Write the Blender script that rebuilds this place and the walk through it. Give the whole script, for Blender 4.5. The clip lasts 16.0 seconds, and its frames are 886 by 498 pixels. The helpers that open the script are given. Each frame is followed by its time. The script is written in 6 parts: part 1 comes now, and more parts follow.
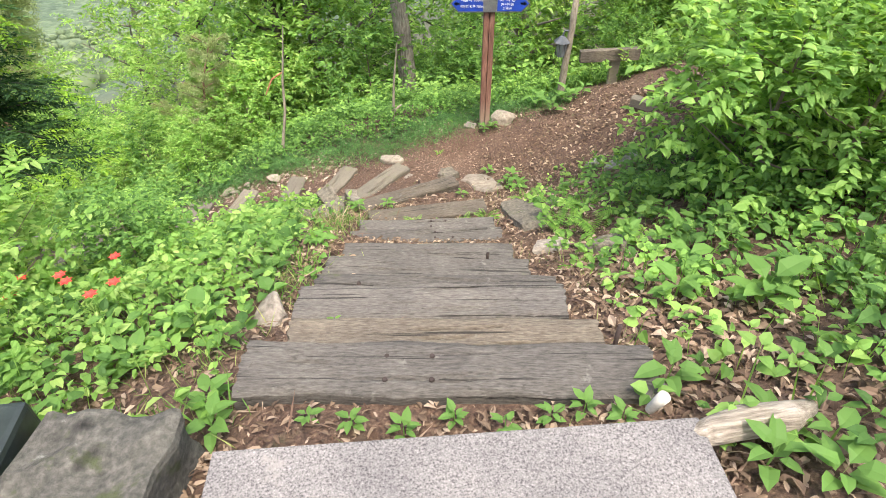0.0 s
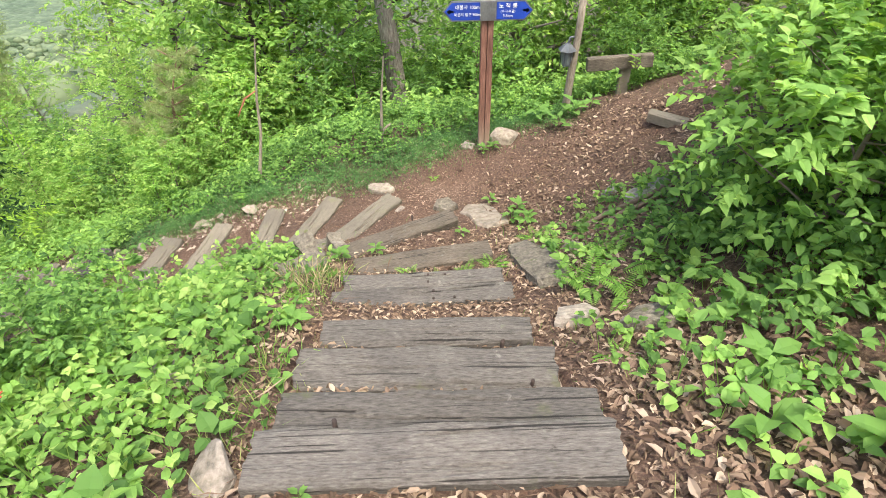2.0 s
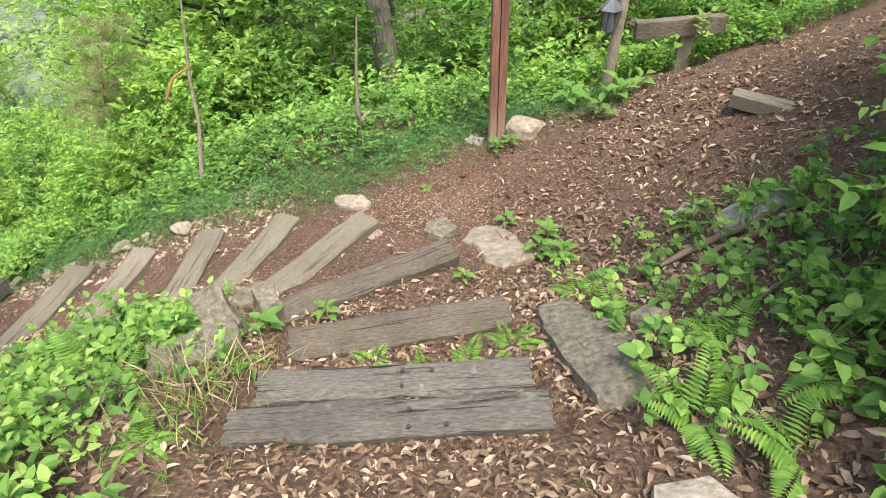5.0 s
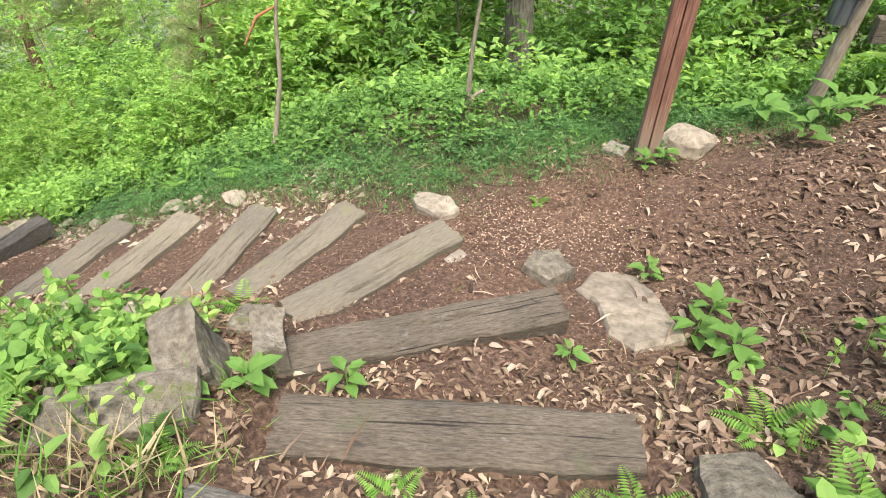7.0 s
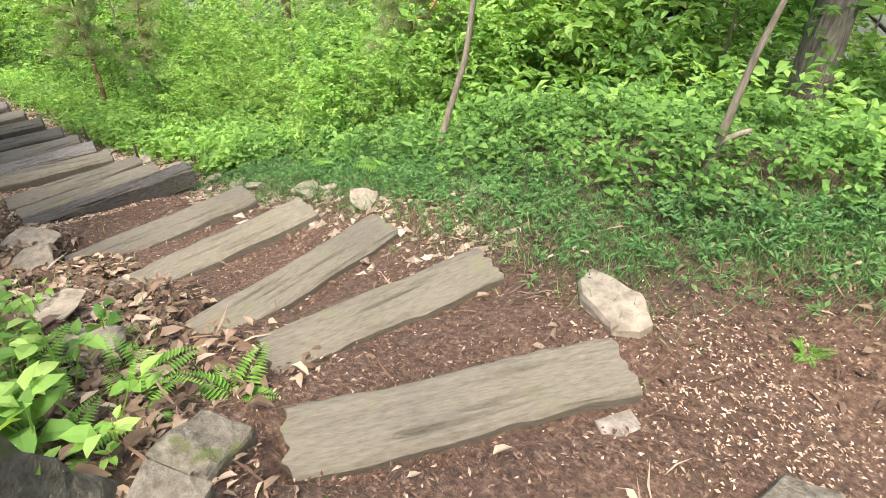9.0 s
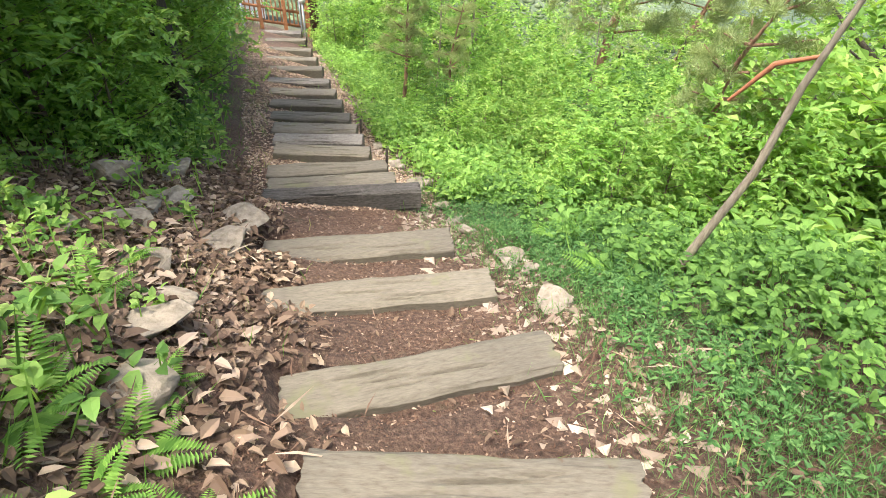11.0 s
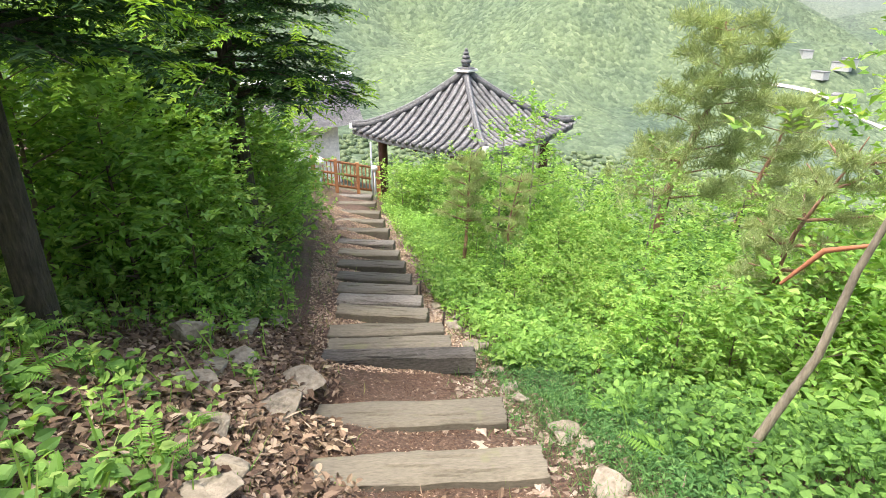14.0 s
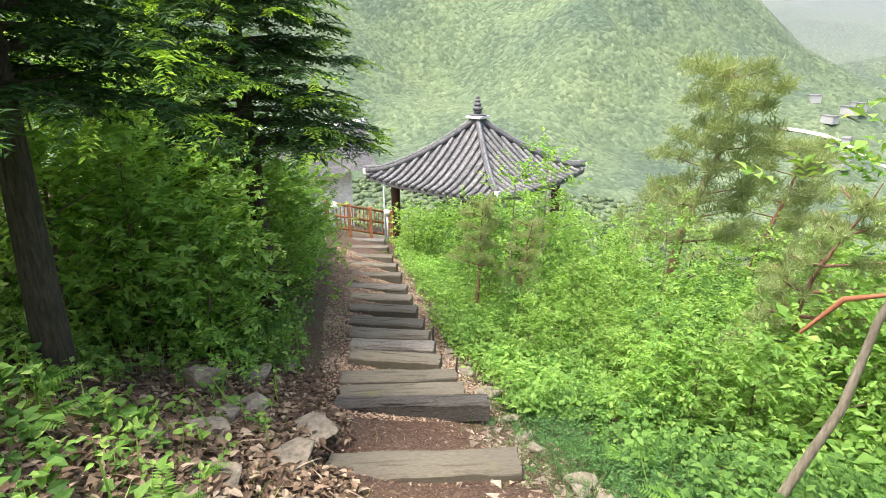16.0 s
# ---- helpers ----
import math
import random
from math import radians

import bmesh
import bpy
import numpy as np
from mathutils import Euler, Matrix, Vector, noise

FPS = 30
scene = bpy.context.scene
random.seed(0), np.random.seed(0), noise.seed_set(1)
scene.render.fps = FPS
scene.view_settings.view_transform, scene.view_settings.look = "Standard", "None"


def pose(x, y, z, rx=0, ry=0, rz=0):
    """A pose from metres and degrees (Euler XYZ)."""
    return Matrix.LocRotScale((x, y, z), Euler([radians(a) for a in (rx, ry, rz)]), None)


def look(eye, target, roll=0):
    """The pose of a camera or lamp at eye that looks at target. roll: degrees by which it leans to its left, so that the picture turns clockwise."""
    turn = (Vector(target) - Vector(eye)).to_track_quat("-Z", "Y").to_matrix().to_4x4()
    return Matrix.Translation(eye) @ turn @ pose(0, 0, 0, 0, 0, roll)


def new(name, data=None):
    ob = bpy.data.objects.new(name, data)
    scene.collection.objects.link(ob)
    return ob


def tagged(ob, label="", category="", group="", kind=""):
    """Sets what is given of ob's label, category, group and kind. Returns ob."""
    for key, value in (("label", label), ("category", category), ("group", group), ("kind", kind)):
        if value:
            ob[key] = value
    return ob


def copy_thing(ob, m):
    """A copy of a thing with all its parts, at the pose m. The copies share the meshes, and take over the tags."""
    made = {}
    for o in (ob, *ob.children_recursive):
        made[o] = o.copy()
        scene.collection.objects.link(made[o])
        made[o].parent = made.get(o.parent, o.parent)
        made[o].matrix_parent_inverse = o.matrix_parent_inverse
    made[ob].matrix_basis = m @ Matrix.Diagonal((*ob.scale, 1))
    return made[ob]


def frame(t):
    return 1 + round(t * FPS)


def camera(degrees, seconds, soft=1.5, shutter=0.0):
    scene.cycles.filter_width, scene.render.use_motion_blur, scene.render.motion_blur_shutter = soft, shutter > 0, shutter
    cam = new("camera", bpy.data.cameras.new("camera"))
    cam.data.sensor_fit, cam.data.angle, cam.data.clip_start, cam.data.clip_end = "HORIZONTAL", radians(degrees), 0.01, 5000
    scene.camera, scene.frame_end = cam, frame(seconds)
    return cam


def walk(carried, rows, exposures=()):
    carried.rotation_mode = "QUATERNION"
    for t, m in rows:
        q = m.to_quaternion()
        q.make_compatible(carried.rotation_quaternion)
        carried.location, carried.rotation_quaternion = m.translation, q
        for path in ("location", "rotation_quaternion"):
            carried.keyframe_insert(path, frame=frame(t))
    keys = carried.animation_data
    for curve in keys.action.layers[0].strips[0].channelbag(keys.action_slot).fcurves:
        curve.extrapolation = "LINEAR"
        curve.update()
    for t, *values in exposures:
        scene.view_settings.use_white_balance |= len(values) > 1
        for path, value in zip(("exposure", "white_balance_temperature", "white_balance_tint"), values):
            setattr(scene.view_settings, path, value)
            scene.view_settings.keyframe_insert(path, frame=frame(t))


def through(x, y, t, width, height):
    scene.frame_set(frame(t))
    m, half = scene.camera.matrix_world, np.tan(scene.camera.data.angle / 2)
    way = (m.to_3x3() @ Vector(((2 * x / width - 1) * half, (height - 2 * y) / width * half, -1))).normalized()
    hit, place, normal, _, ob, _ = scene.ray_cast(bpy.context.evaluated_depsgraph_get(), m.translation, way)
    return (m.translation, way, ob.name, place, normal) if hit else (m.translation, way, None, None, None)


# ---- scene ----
cam = camera(74.4, 16.0, soft=0.9)
PATH = [
    (0, (0.015, 0.039, 1.402), (0.012, 1.586, 0.134), -0.2),
    (0.5, (0.023, 0.194, 1.345), (0.019, 1.741, 0.078), -0.1),
    (1, (0.036, 0.532, 1.329), (0.035, 2.077, 0.058), -0.0),
    (1.5, (-0.008, 0.779, 1.283), (-0.005, 2.321, 0.009), -0.2),
    (2, (-0.016, 0.974, 1.254), (0.0, 2.512, -0.025), -1.2),
    (2.5, (0.023, 1.255, 1.076), (0.043, 2.785, -0.212), -2.3),
    (3, (0.028, 1.602, 0.894), (0.049, 3.131, -0.395), -3.0),
    (3.2, (0.021, 1.73, 0.893), (0.043, 3.256, -0.398), -3.0),
    (5.3, (0.135, 2.797, 0.267), (0.092, 4.311, -1.04), -1.6),
    (5.5, (0.139, 2.879, 0.225), (0.077, 4.392, -1.082), -1.2),
    (6, (0.105, 3.144, 0.044), (-0.033, 4.649, -1.266), -0.6),
    (6.5, (0.089, 3.442, -0.136), (-0.163, 4.932, -1.446), -0.2),
    (7, (0.056, 3.744, -0.306), (-0.297, 5.209, -1.622), 0.1),
    (7.5, (0.003, 4.044, -0.485), (-0.492, 5.466, -1.802), -0.6),
    (8, (0.001, 4.34, -0.608), (-0.681, 5.692, -1.914), -0.6),
    (8.5, (-0.097, 4.615, -0.786), (-0.887, 5.913, -2.087), 0.7),
    (9, (-0.232, 4.923, -0.925), (-1.164, 6.129, -2.22), 0.5),
    (9.5, (-0.309, 5.17, -1.002), (-1.42, 6.221, -2.29), 0.7),
    (10, (-0.504, 5.449, -1.108), (-1.778, 6.296, -2.396), 0.3),
    (10.2, (-0.562, 5.504, -1.093), (-1.892, 6.268, -2.376), 0.7),
    (12.3, (-0.595, 5.637, -0.982), (-2.2, 6.078, -2.091), 1.4),
    (12.5, (-0.589, 5.633, -0.965), (-2.224, 6.078, -2.028), 1.2),
    (13, (-0.58, 5.631, -0.948), (-2.271, 6.078, -1.917), 0.7),
    (13.5, (-0.574, 5.634, -0.928), (-2.316, 6.082, -1.802), 0.4),
    (14, (-0.56, 5.634, -0.904), (-2.342, 6.081, -1.693), 0.0),
    (14.5, (-0.558, 5.64, -0.9), (-2.361, 6.081, -1.645), -0.2),
    (15, (-0.556, 5.633, -0.886), (-2.376, 6.067, -1.592), -0.3),
    (15.5, (-0.558, 5.627, -0.882), (-2.394, 6.055, -1.552), -0.4),
    (16, (-0.561, 5.622, -0.88), (-2.404, 6.043, -1.532), -0.4),
]
walk(cam, [(t, look(eye, target, roll)) for t, eye, target, roll in PATH], [(0, 1.56), (6, 1.52), (10, 1.6), (12.5, 1.8), (14, 1.66), (16, 1.58)])

# ---------------------------------------------------------------- light
world = bpy.data.worlds.new("sky")
scene.world = world
world.use_nodes = True
SUN_ELEV, SUN_AZ = 68.0, 156.0
wn = world.node_tree
sky = wn.nodes.new("ShaderNodeTexSky")
sky.sky_type, sky.sun_disc = "NISHITA", False
sky.sun_elevation, sky.sun_rotation = radians(SUN_ELEV), radians(SUN_AZ)
sky.air_density, sky.dust_density = 1.0, 6.0
wn.nodes["Background"].inputs["Strength"].default_value = 0.15
wn.links.new(sky.outputs[0], wn.nodes["Background"].inputs["Color"])
sun = new("sun", bpy.data.lights.new("sun", "SUN"))
sun.data.energy, sun.data.angle, sun.data.color = 1.5, radians(14.0), (1.0, 0.95, 0.84)
sd = Vector((math.sin(radians(SUN_AZ)) * math.cos(radians(SUN_ELEV)), math.cos(radians(SUN_AZ)) * math.cos(radians(SUN_ELEV)), math.sin(radians(SUN_ELEV))))
sun.matrix_world = look(sd * 50, (0, 0, 0))


# ---------------------------------------------------------------- materials
def ramp(nt, fac, stops):
    r = nt.nodes.new("ShaderNodeValToRGB")
    while len(r.color_ramp.elements) < len(stops):
        r.color_ramp.elements.new(0.5)
    for e, (p, c) in zip(r.color_ramp.elements, stops):
        e.position, e.color = p, (*c, 1)
    nt.links.new(fac, r.inputs[0])
    return r.outputs[0]


def noise_of(nt, vec, scale, detail=4.0, rough=0.6, stretch=None):
    if stretch:
        mp = nt.nodes.new("ShaderNodeMapping")
        mp.inputs["Scale"].default_value = stretch
        nt.links.new(vec, mp.inputs["Vector"])
        vec = mp.outputs[0]
    n = nt.nodes.new("ShaderNodeTexNoise")
    n.inputs["Scale"].default_value, n.inputs["Detail"].default_value, n.inputs["Roughness"].default_value = scale, detail, rough
    nt.links.new(vec, n.inputs["Vector"])
    return n.outputs["Fac"]


def mixed(nt, fac, a, b, mode="MIX"):
    m = nt.nodes.new("ShaderNodeMix")
    m.data_type, m.blend_type = "RGBA", mode
    if isinstance(fac, float):
        m.inputs[0].default_value = fac
    else:
        nt.links.new(fac, m.inputs[0])
    for socket, v in ((m.inputs[6], a), (m.inputs[7], b)):
        if isinstance(v, tuple):
            socket.default_value = (*v, 1)
        else:
            nt.links.new(v, socket)
    return m.outputs[2]


def surface(name, fine, coarse, stops, spots=None, roughness=0.85, bump=0.4, depth=0.01, stretch=None, metallic=0.0, world_space=False, vary=0.0, cracks=None):
    """A two-scale surface: stops colour the fine grain, spots (colour, threshold, scale) add stains of their own shape."""
    m = bpy.data.materials.new(name)
    m.use_nodes = True
    nt = m.node_tree
    p = nt.nodes["Principled BSDF"]
    if world_space:
        vec = nt.nodes.new("ShaderNodeNewGeometry").outputs["Position"]
    else:
        shift = nt.nodes.new("ShaderNodeVectorMath")
        shift.operation = "MULTIPLY_ADD"
        nt.links.new(nt.nodes.new("ShaderNodeObjectInfo").outputs["Random"], shift.inputs[0])
        shift.inputs[1].default_value = (41, 23, 17)
        nt.links.new(nt.nodes.new("ShaderNodeTexCoord").outputs["Object"], shift.inputs[2])
        vec = shift.outputs[0]
    a = noise_of(nt, vec, fine, 6, 0.65, stretch)
    b = noise_of(nt, vec, coarse, 3, 0.5)
    col = ramp(nt, a, stops)
    col = mixed(nt, 0.55, col, ramp(nt, b, [(0.3, (0.55, 0.55, 0.55)), (0.7, (1.25, 1.25, 1.2))]), "MULTIPLY")
    if spots:
        for c, th, sc in spots:
            f = ramp(nt, noise_of(nt, vec, sc, 5, 0.6), [(th, (0, 0, 0)), (min(th + 0.08, 1), (1, 1, 1))])
            col = mixed(nt, f, col, c)
    if cracks:
        split = ramp(nt, noise_of(nt, vec, 5.0, 3, 0.5, cracks), [(0.33, (0.16, 0.15, 0.14)), (0.375, (1, 1, 1))])
        col = mixed(nt, 1.0, col, split, "MULTIPLY")
    if vary:
        rnd = nt.nodes.new("ShaderNodeObjectInfo").outputs["Random"]
        col = mixed(nt, 1.0, col, ramp(nt, rnd, [(0.0, (1 - vary,) * 3), (1.0, (1 + vary,) * 3)]), "MULTIPLY")
    nt.links.new(col, p.inputs["Base Color"])
    p.inputs["Roughness"].default_value, p.inputs["Metallic"].default_value = roughness, metallic
    if bump:
        bn = nt.nodes.new("ShaderNodeBump")
        bn.inputs["Strength"].default_value, bn.inputs["Distance"].default_value = bump, depth
        nt.links.new(a, bn.inputs["Height"])
        nt.links.new(bn.outputs[0], p.inputs["Normal"])
    return m


def leafy(name, stops, through=0.4, roughness=0.62, patch=0.25, drift_scale=1.1):
    """Leaves: colour differs from leaf to leaf and drifts over the plant; part of the light passes through."""
    m = bpy.data.materials.new(name)
    m.use_nodes = True
    nt = m.node_tree
    p = nt.nodes["Principled BSDF"]
    g = nt.nodes.new("ShaderNodeNewGeometry")
    col = ramp(nt, g.outputs["Random Per Island"], stops)
    drift = noise_of(nt, g.outputs["Position"], drift_scale, 2, 0.5)
    col = mixed(nt, 0.7, col, ramp(nt, drift, [(0.3, (1 - patch, 1 - patch, 1 - patch)), (0.7, (1 + patch, 1 + patch, 1 + patch * 0.6))]), "MULTIPLY")
    nt.links.new(col, p.inputs["Base Color"])
    p.inputs["Roughness"].default_value = roughness
    p.inputs["Specular IOR Level"].default_value = 0.25
    tr = nt.nodes.new("ShaderNodeBsdfTranslucent")
    warm = mixed(nt, 1.0, col, (1.4, 1.25, 0.6), "MULTIPLY")
    nt.links.new(warm, tr.inputs["Color"])
    mx = nt.nodes.new("ShaderNodeMixShader")
    mx.inputs[0].default_value = through
    nt.links.new(p.outputs[0], mx.inputs[1])
    nt.links.new(tr.outputs[0], mx.inputs[2])
    nt.links.new(mx.outputs[0], nt.nodes["Material Output"].inputs["Surface"])
    return m


def plain(name, colour, roughness=0.6, metallic=0.0):
    return surface(name, 60, 6, [(0.35, tuple(c * 0.85 for c in colour)), (0.65, tuple(min(1, c * 1.1) for c in colour))], roughness=roughness, metallic=metallic, bump=0.1, depth=0.002)


M_SOIL = surface("soil", 42, 1.6, [(0.3, (0.036, 0.02, 0.013)), (0.5, (0.09, 0.052, 0.034)), (0.62, (0.15, 0.095, 0.065)), (0.74, (0.27, 0.2, 0.15))], spots=[((0.07, 0.055, 0.03), 0.62, 4.0)], roughness=0.95, bump=0.8, depth=0.03, world_space=True)
M_SLEEPER = surface("weathered_timber", 26, 3.2, [(0.28, (0.035, 0.031, 0.027)), (0.45, (0.085, 0.077, 0.068)), (0.6, (0.125, 0.115, 0.102)), (0.78, (0.19, 0.177, 0.16))], spots=[((0.17, 0.16, 0.14), 0.64, 13.0), ((0.1, 0.105, 0.06), 0.63, 4.0), ((0.05, 0.042, 0.035), 0.66, 14.0)], roughness=0.9, bump=0.9, depth=0.012, stretch=(1.0, 5, 4), vary=0.22, cracks=(0.22, 11, 9))
M_SLEEPER_PALE = surface("bleached_timber", 26, 3.2, [(0.28, (0.06, 0.053, 0.046)), (0.45, (0.125, 0.113, 0.1)), (0.6, (0.175, 0.16, 0.143)), (0.78, (0.27, 0.25, 0.228))], spots=[((0.17, 0.16, 0.14), 0.64, 13.0), ((0.1, 0.105, 0.06), 0.63, 4.0), ((0.05, 0.042, 0.035), 0.66, 14.0)], roughness=0.9, bump=0.9, depth=0.012, stretch=(1.0, 5, 4), vary=0.22, cracks=(0.22, 11, 9))
M_SLEEPER_BROWN = surface("brown_timber", 26, 3.2, [(0.28, (0.045, 0.036, 0.026)), (0.45, (0.105, 0.087, 0.066)), (0.6, (0.15, 0.127, 0.098)), (0.78, (0.22, 0.19, 0.15))], spots=[((0.17, 0.16, 0.14), 0.64, 13.0), ((0.1, 0.105, 0.06), 0.63, 4.0), ((0.05, 0.042, 0.035), 0.66, 14.0)], roughness=0.9, bump=0.9, depth=0.012, stretch=(1.0, 5, 4), vary=0.22, cracks=(0.22, 11, 9))
M_SLEEPER_TAN = surface("bare_timber", 24, 1.4, [(0.28, (0.098, 0.084, 0.062)), (0.45, (0.143, 0.126, 0.096)), (0.6, (0.17, 0.151, 0.118)), (0.78, (0.215, 0.192, 0.152))], spots=[((0.15, 0.145, 0.085), 0.6, 4.0), ((0.11, 0.075, 0.05), 0.68, 13.0)], roughness=0.9, bump=0.4, depth=0.006, stretch=(1.0, 5, 4), vary=0.15)
M_GRANITE = surface("speckled_granite", 150, 3, [(0.36, (0.05, 0.046, 0.046)), (0.45, (0.13, 0.121, 0.119)), (0.6, (0.205, 0.193, 0.188)), (0.74, (0.33, 0.316, 0.304))], spots=[((0.24, 0.22, 0.2), 0.66, 6.0)], roughness=0.75, bump=0.35, depth=0.004)
M_ROCK = surface("field_stone", 22, 4, [(0.3, (0.11, 0.095, 0.075)), (0.5, (0.23, 0.2, 0.165)), (0.72, (0.36, 0.32, 0.27))], spots=[((0.17, 0.18, 0.09), 0.64, 6.0)], roughness=0.9, bump=0.8, depth=0.02, vary=0.2)
M_MOSSROCK = surface("mossy_stone", 30, 6, [(0.3, (0.07, 0.06, 0.045)), (0.5, (0.15, 0.132, 0.103)), (0.72, (0.25, 0.225, 0.182))], spots=[((0.1, 0.115, 0.04), 0.6, 7.0), ((0.27, 0.26, 0.22), 0.66, 18.0)], roughness=0.95, bump=1.0, depth=0.025, vary=0.15)
M_KERB = surface("lichened_concrete", 40, 5, [(0.3, (0.034, 0.034, 0.028)), (0.5, (0.078, 0.075, 0.064)), (0.72, (0.14, 0.133, 0.115))], spots=[((0.05, 0.06, 0.025), 0.6, 9.0), ((0.2, 0.2, 0.18), 0.67, 20.0)], roughness=0.95, bump=0.9, depth=0.015, cracks=(0.6, 0.6, 0.6))
M_BARK = surface("grey_bark", 16, 3, [(0.3, (0.09, 0.075, 0.06)), (0.55, (0.24, 0.21, 0.18)), (0.75, (0.38, 0.35, 0.31))], spots=[((0.2, 0.22, 0.15), 0.63, 5.0)], bump=1.0, depth=0.03, stretch=(3, 3, 0.5))
M_DARKBARK = surface("dark_bark", 18, 3, [(0.3, (0.035, 0.028, 0.022)), (0.6, (0.1, 0.08, 0.062)), (0.8, (0.17, 0.14, 0.11))], bump=1.0, depth=0.03, stretch=(3, 3, 0.5))
M_PINEBARK = surface("red_pine_bark", 14, 3, [(0.3, (0.12, 0.06, 0.04)), (0.55, (0.3, 0.17, 0.11)), (0.75, (0.42, 0.28, 0.2))], bump=1.0, depth=0.03, stretch=(3, 3, 0.6))
M_TANSTONE = surface("tan_stone", 22, 4, [(0.3, (0.14, 0.115, 0.085)), (0.5, (0.24, 0.205, 0.16)), (0.72, (0.34, 0.295, 0.24))], spots=[((0.2, 0.2, 0.12), 0.66, 6.0)], roughness=0.9, bump=0.7, depth=0.015, vary=0.15)
M_PALEROCK = surface("pale_quartz_rock", 18, 5, [(0.3, (0.12, 0.108, 0.088)), (0.5, (0.26, 0.242, 0.212)), (0.72, (0.43, 0.41, 0.375))], spots=[((0.12, 0.13, 0.07), 0.64, 7.0)], roughness=0.85, bump=1.0, depth=0.03)
M_PALESTICK = surface("pale_stick_bark", 20, 4, [(0.3, (0.13, 0.105, 0.075)), (0.55, (0.25, 0.215, 0.165)), (0.75, (0.36, 0.32, 0.26))], bump=0.6, depth=0.006, stretch=(3, 3, 0.6))
M_TWIG = plain("twig_bark", (0.16, 0.12, 0.085), 0.9)
M_POST = surface("red_brown_timber", 8, 2, [(0.3, (0.085, 0.036, 0.025)), (0.55, (0.215, 0.1, 0.067)), (0.75, (0.37, 0.23, 0.17))], bump=0.6, depth=0.006, stretch=(14, 14, 0.8), roughness=0.8)
pt = M_POST.node_tree
pp = pt.nodes["Principled BSDF"]
sepz = pt.nodes.new("ShaderNodeSeparateXYZ")
pt.links.new(pt.nodes.new("ShaderNodeTexCoord").outputs["Object"], sepz.inputs[0])
worn = ramp(pt, sepz.outputs["Z"], [(0.05, (0.9, 0.9, 0.9)), (0.45, (0.1, 0.1, 0.1)), (0.9, (0, 0, 0))])
pt.links.new(mixed(pt, worn, pp.inputs["Base Color"].links[0].from_socket, (0.3, 0.235, 0.175)), pp.inputs["Base Color"])
M_FENCE = surface("orange_stained_timber", 10, 2, [(0.3, (0.3, 0.12, 0.05)), (0.6, (0.5, 0.22, 0.1)), (0.8, (0.6, 0.32, 0.16))], bump=0.3, depth=0.004)
M_TILE = surface("grey_roof_tile", 14, 2.5, [(0.3, (0.07, 0.07, 0.075)), (0.55, (0.19, 0.19, 0.2)), (0.75, (0.33, 0.33, 0.34))], roughness=0.7, bump=0.4, depth=0.01, vary=0.15)
M_TILE_DARK = surface("dark_ridge_tile", 14, 2.5, [(0.3, (0.05, 0.05, 0.055)), (0.7, (0.16, 0.16, 0.17))], roughness=0.7, bump=0.4, depth=0.01)
M_PLASTER = plain("white_plaster", (0.78, 0.76, 0.72), 0.9)
M_REDWOOD = plain("dark_red_timber", (0.1, 0.045, 0.035), 0.7)
M_BLUE = plain("blue_sign_paint", (0.02, 0.06, 0.36), 0.35)
M_WHITE = plain("white_sign_paint", (0.8, 0.8, 0.8), 0.5)
M_STEEL = plain("grey_steel", (0.36, 0.37, 0.38), 0.4, 0.8)
M_IRON = plain("rusty_iron", (0.05, 0.035, 0.03), 0.8, 0.3)
M_LAMPMETAL = plain("dark_lamp_metal", (0.1, 0.11, 0.12), 0.5, 0.5)
M_BLACK = surface("dark_glazed_stone", 12, 2, [(0.3, (0.012, 0.016, 0.015)), (0.6, (0.03, 0.04, 0.035)), (0.8, (0.1, 0.13, 0.11))], roughness=0.35, bump=0.2, depth=0.004)
M_DULLGLASS = plain("dusty_lantern_glass", (0.17, 0.19, 0.2), 0.3)
M_GLASSY = plain("white_lamp_globe", (0.8, 0.8, 0.78), 0.25)
M_ROAD = plain("pale_concrete", (0.5, 0.47, 0.42), 0.9)
M_HOUSE = plain("white_house_wall", (0.42, 0.42, 0.42), 0.8)
M_DRYWOOD = surface("bleached_wood", 8, 3, [(0.3, (0.1, 0.08, 0.06)), (0.55, (0.27, 0.235, 0.19)), (0.75, (0.44, 0.4, 0.34))], bump=0.9, depth=0.01, stretch=(1, 12, 12))
M_ORANGE = plain("raw_orange_wood", (0.36, 0.14, 0.07), 0.8)
M_PAPER = plain("white_cup_paper", (0.42, 0.4, 0.36), 0.8)

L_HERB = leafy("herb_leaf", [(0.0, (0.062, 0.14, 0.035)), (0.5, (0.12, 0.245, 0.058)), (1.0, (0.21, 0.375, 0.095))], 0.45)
# Lightened copy of the leaf green: sun on open foliage put into the colour
L_BRIGHT = leafy("lightened_leaf", [(0.0, (0.14, 0.28, 0.055)), (0.5, (0.225, 0.4, 0.095)), (1.0, (0.38, 0.53, 0.17))], 0.5)
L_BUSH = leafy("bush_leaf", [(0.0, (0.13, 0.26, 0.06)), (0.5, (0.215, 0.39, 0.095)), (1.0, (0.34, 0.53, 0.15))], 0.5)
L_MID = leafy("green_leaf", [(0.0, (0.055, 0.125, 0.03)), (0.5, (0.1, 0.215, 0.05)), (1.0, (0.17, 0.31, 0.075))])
L_FERN = leafy("fern_leaf", [(0.0, (0.1, 0.22, 0.04)), (1.0, (0.2, 0.36, 0.075))], 0.4)
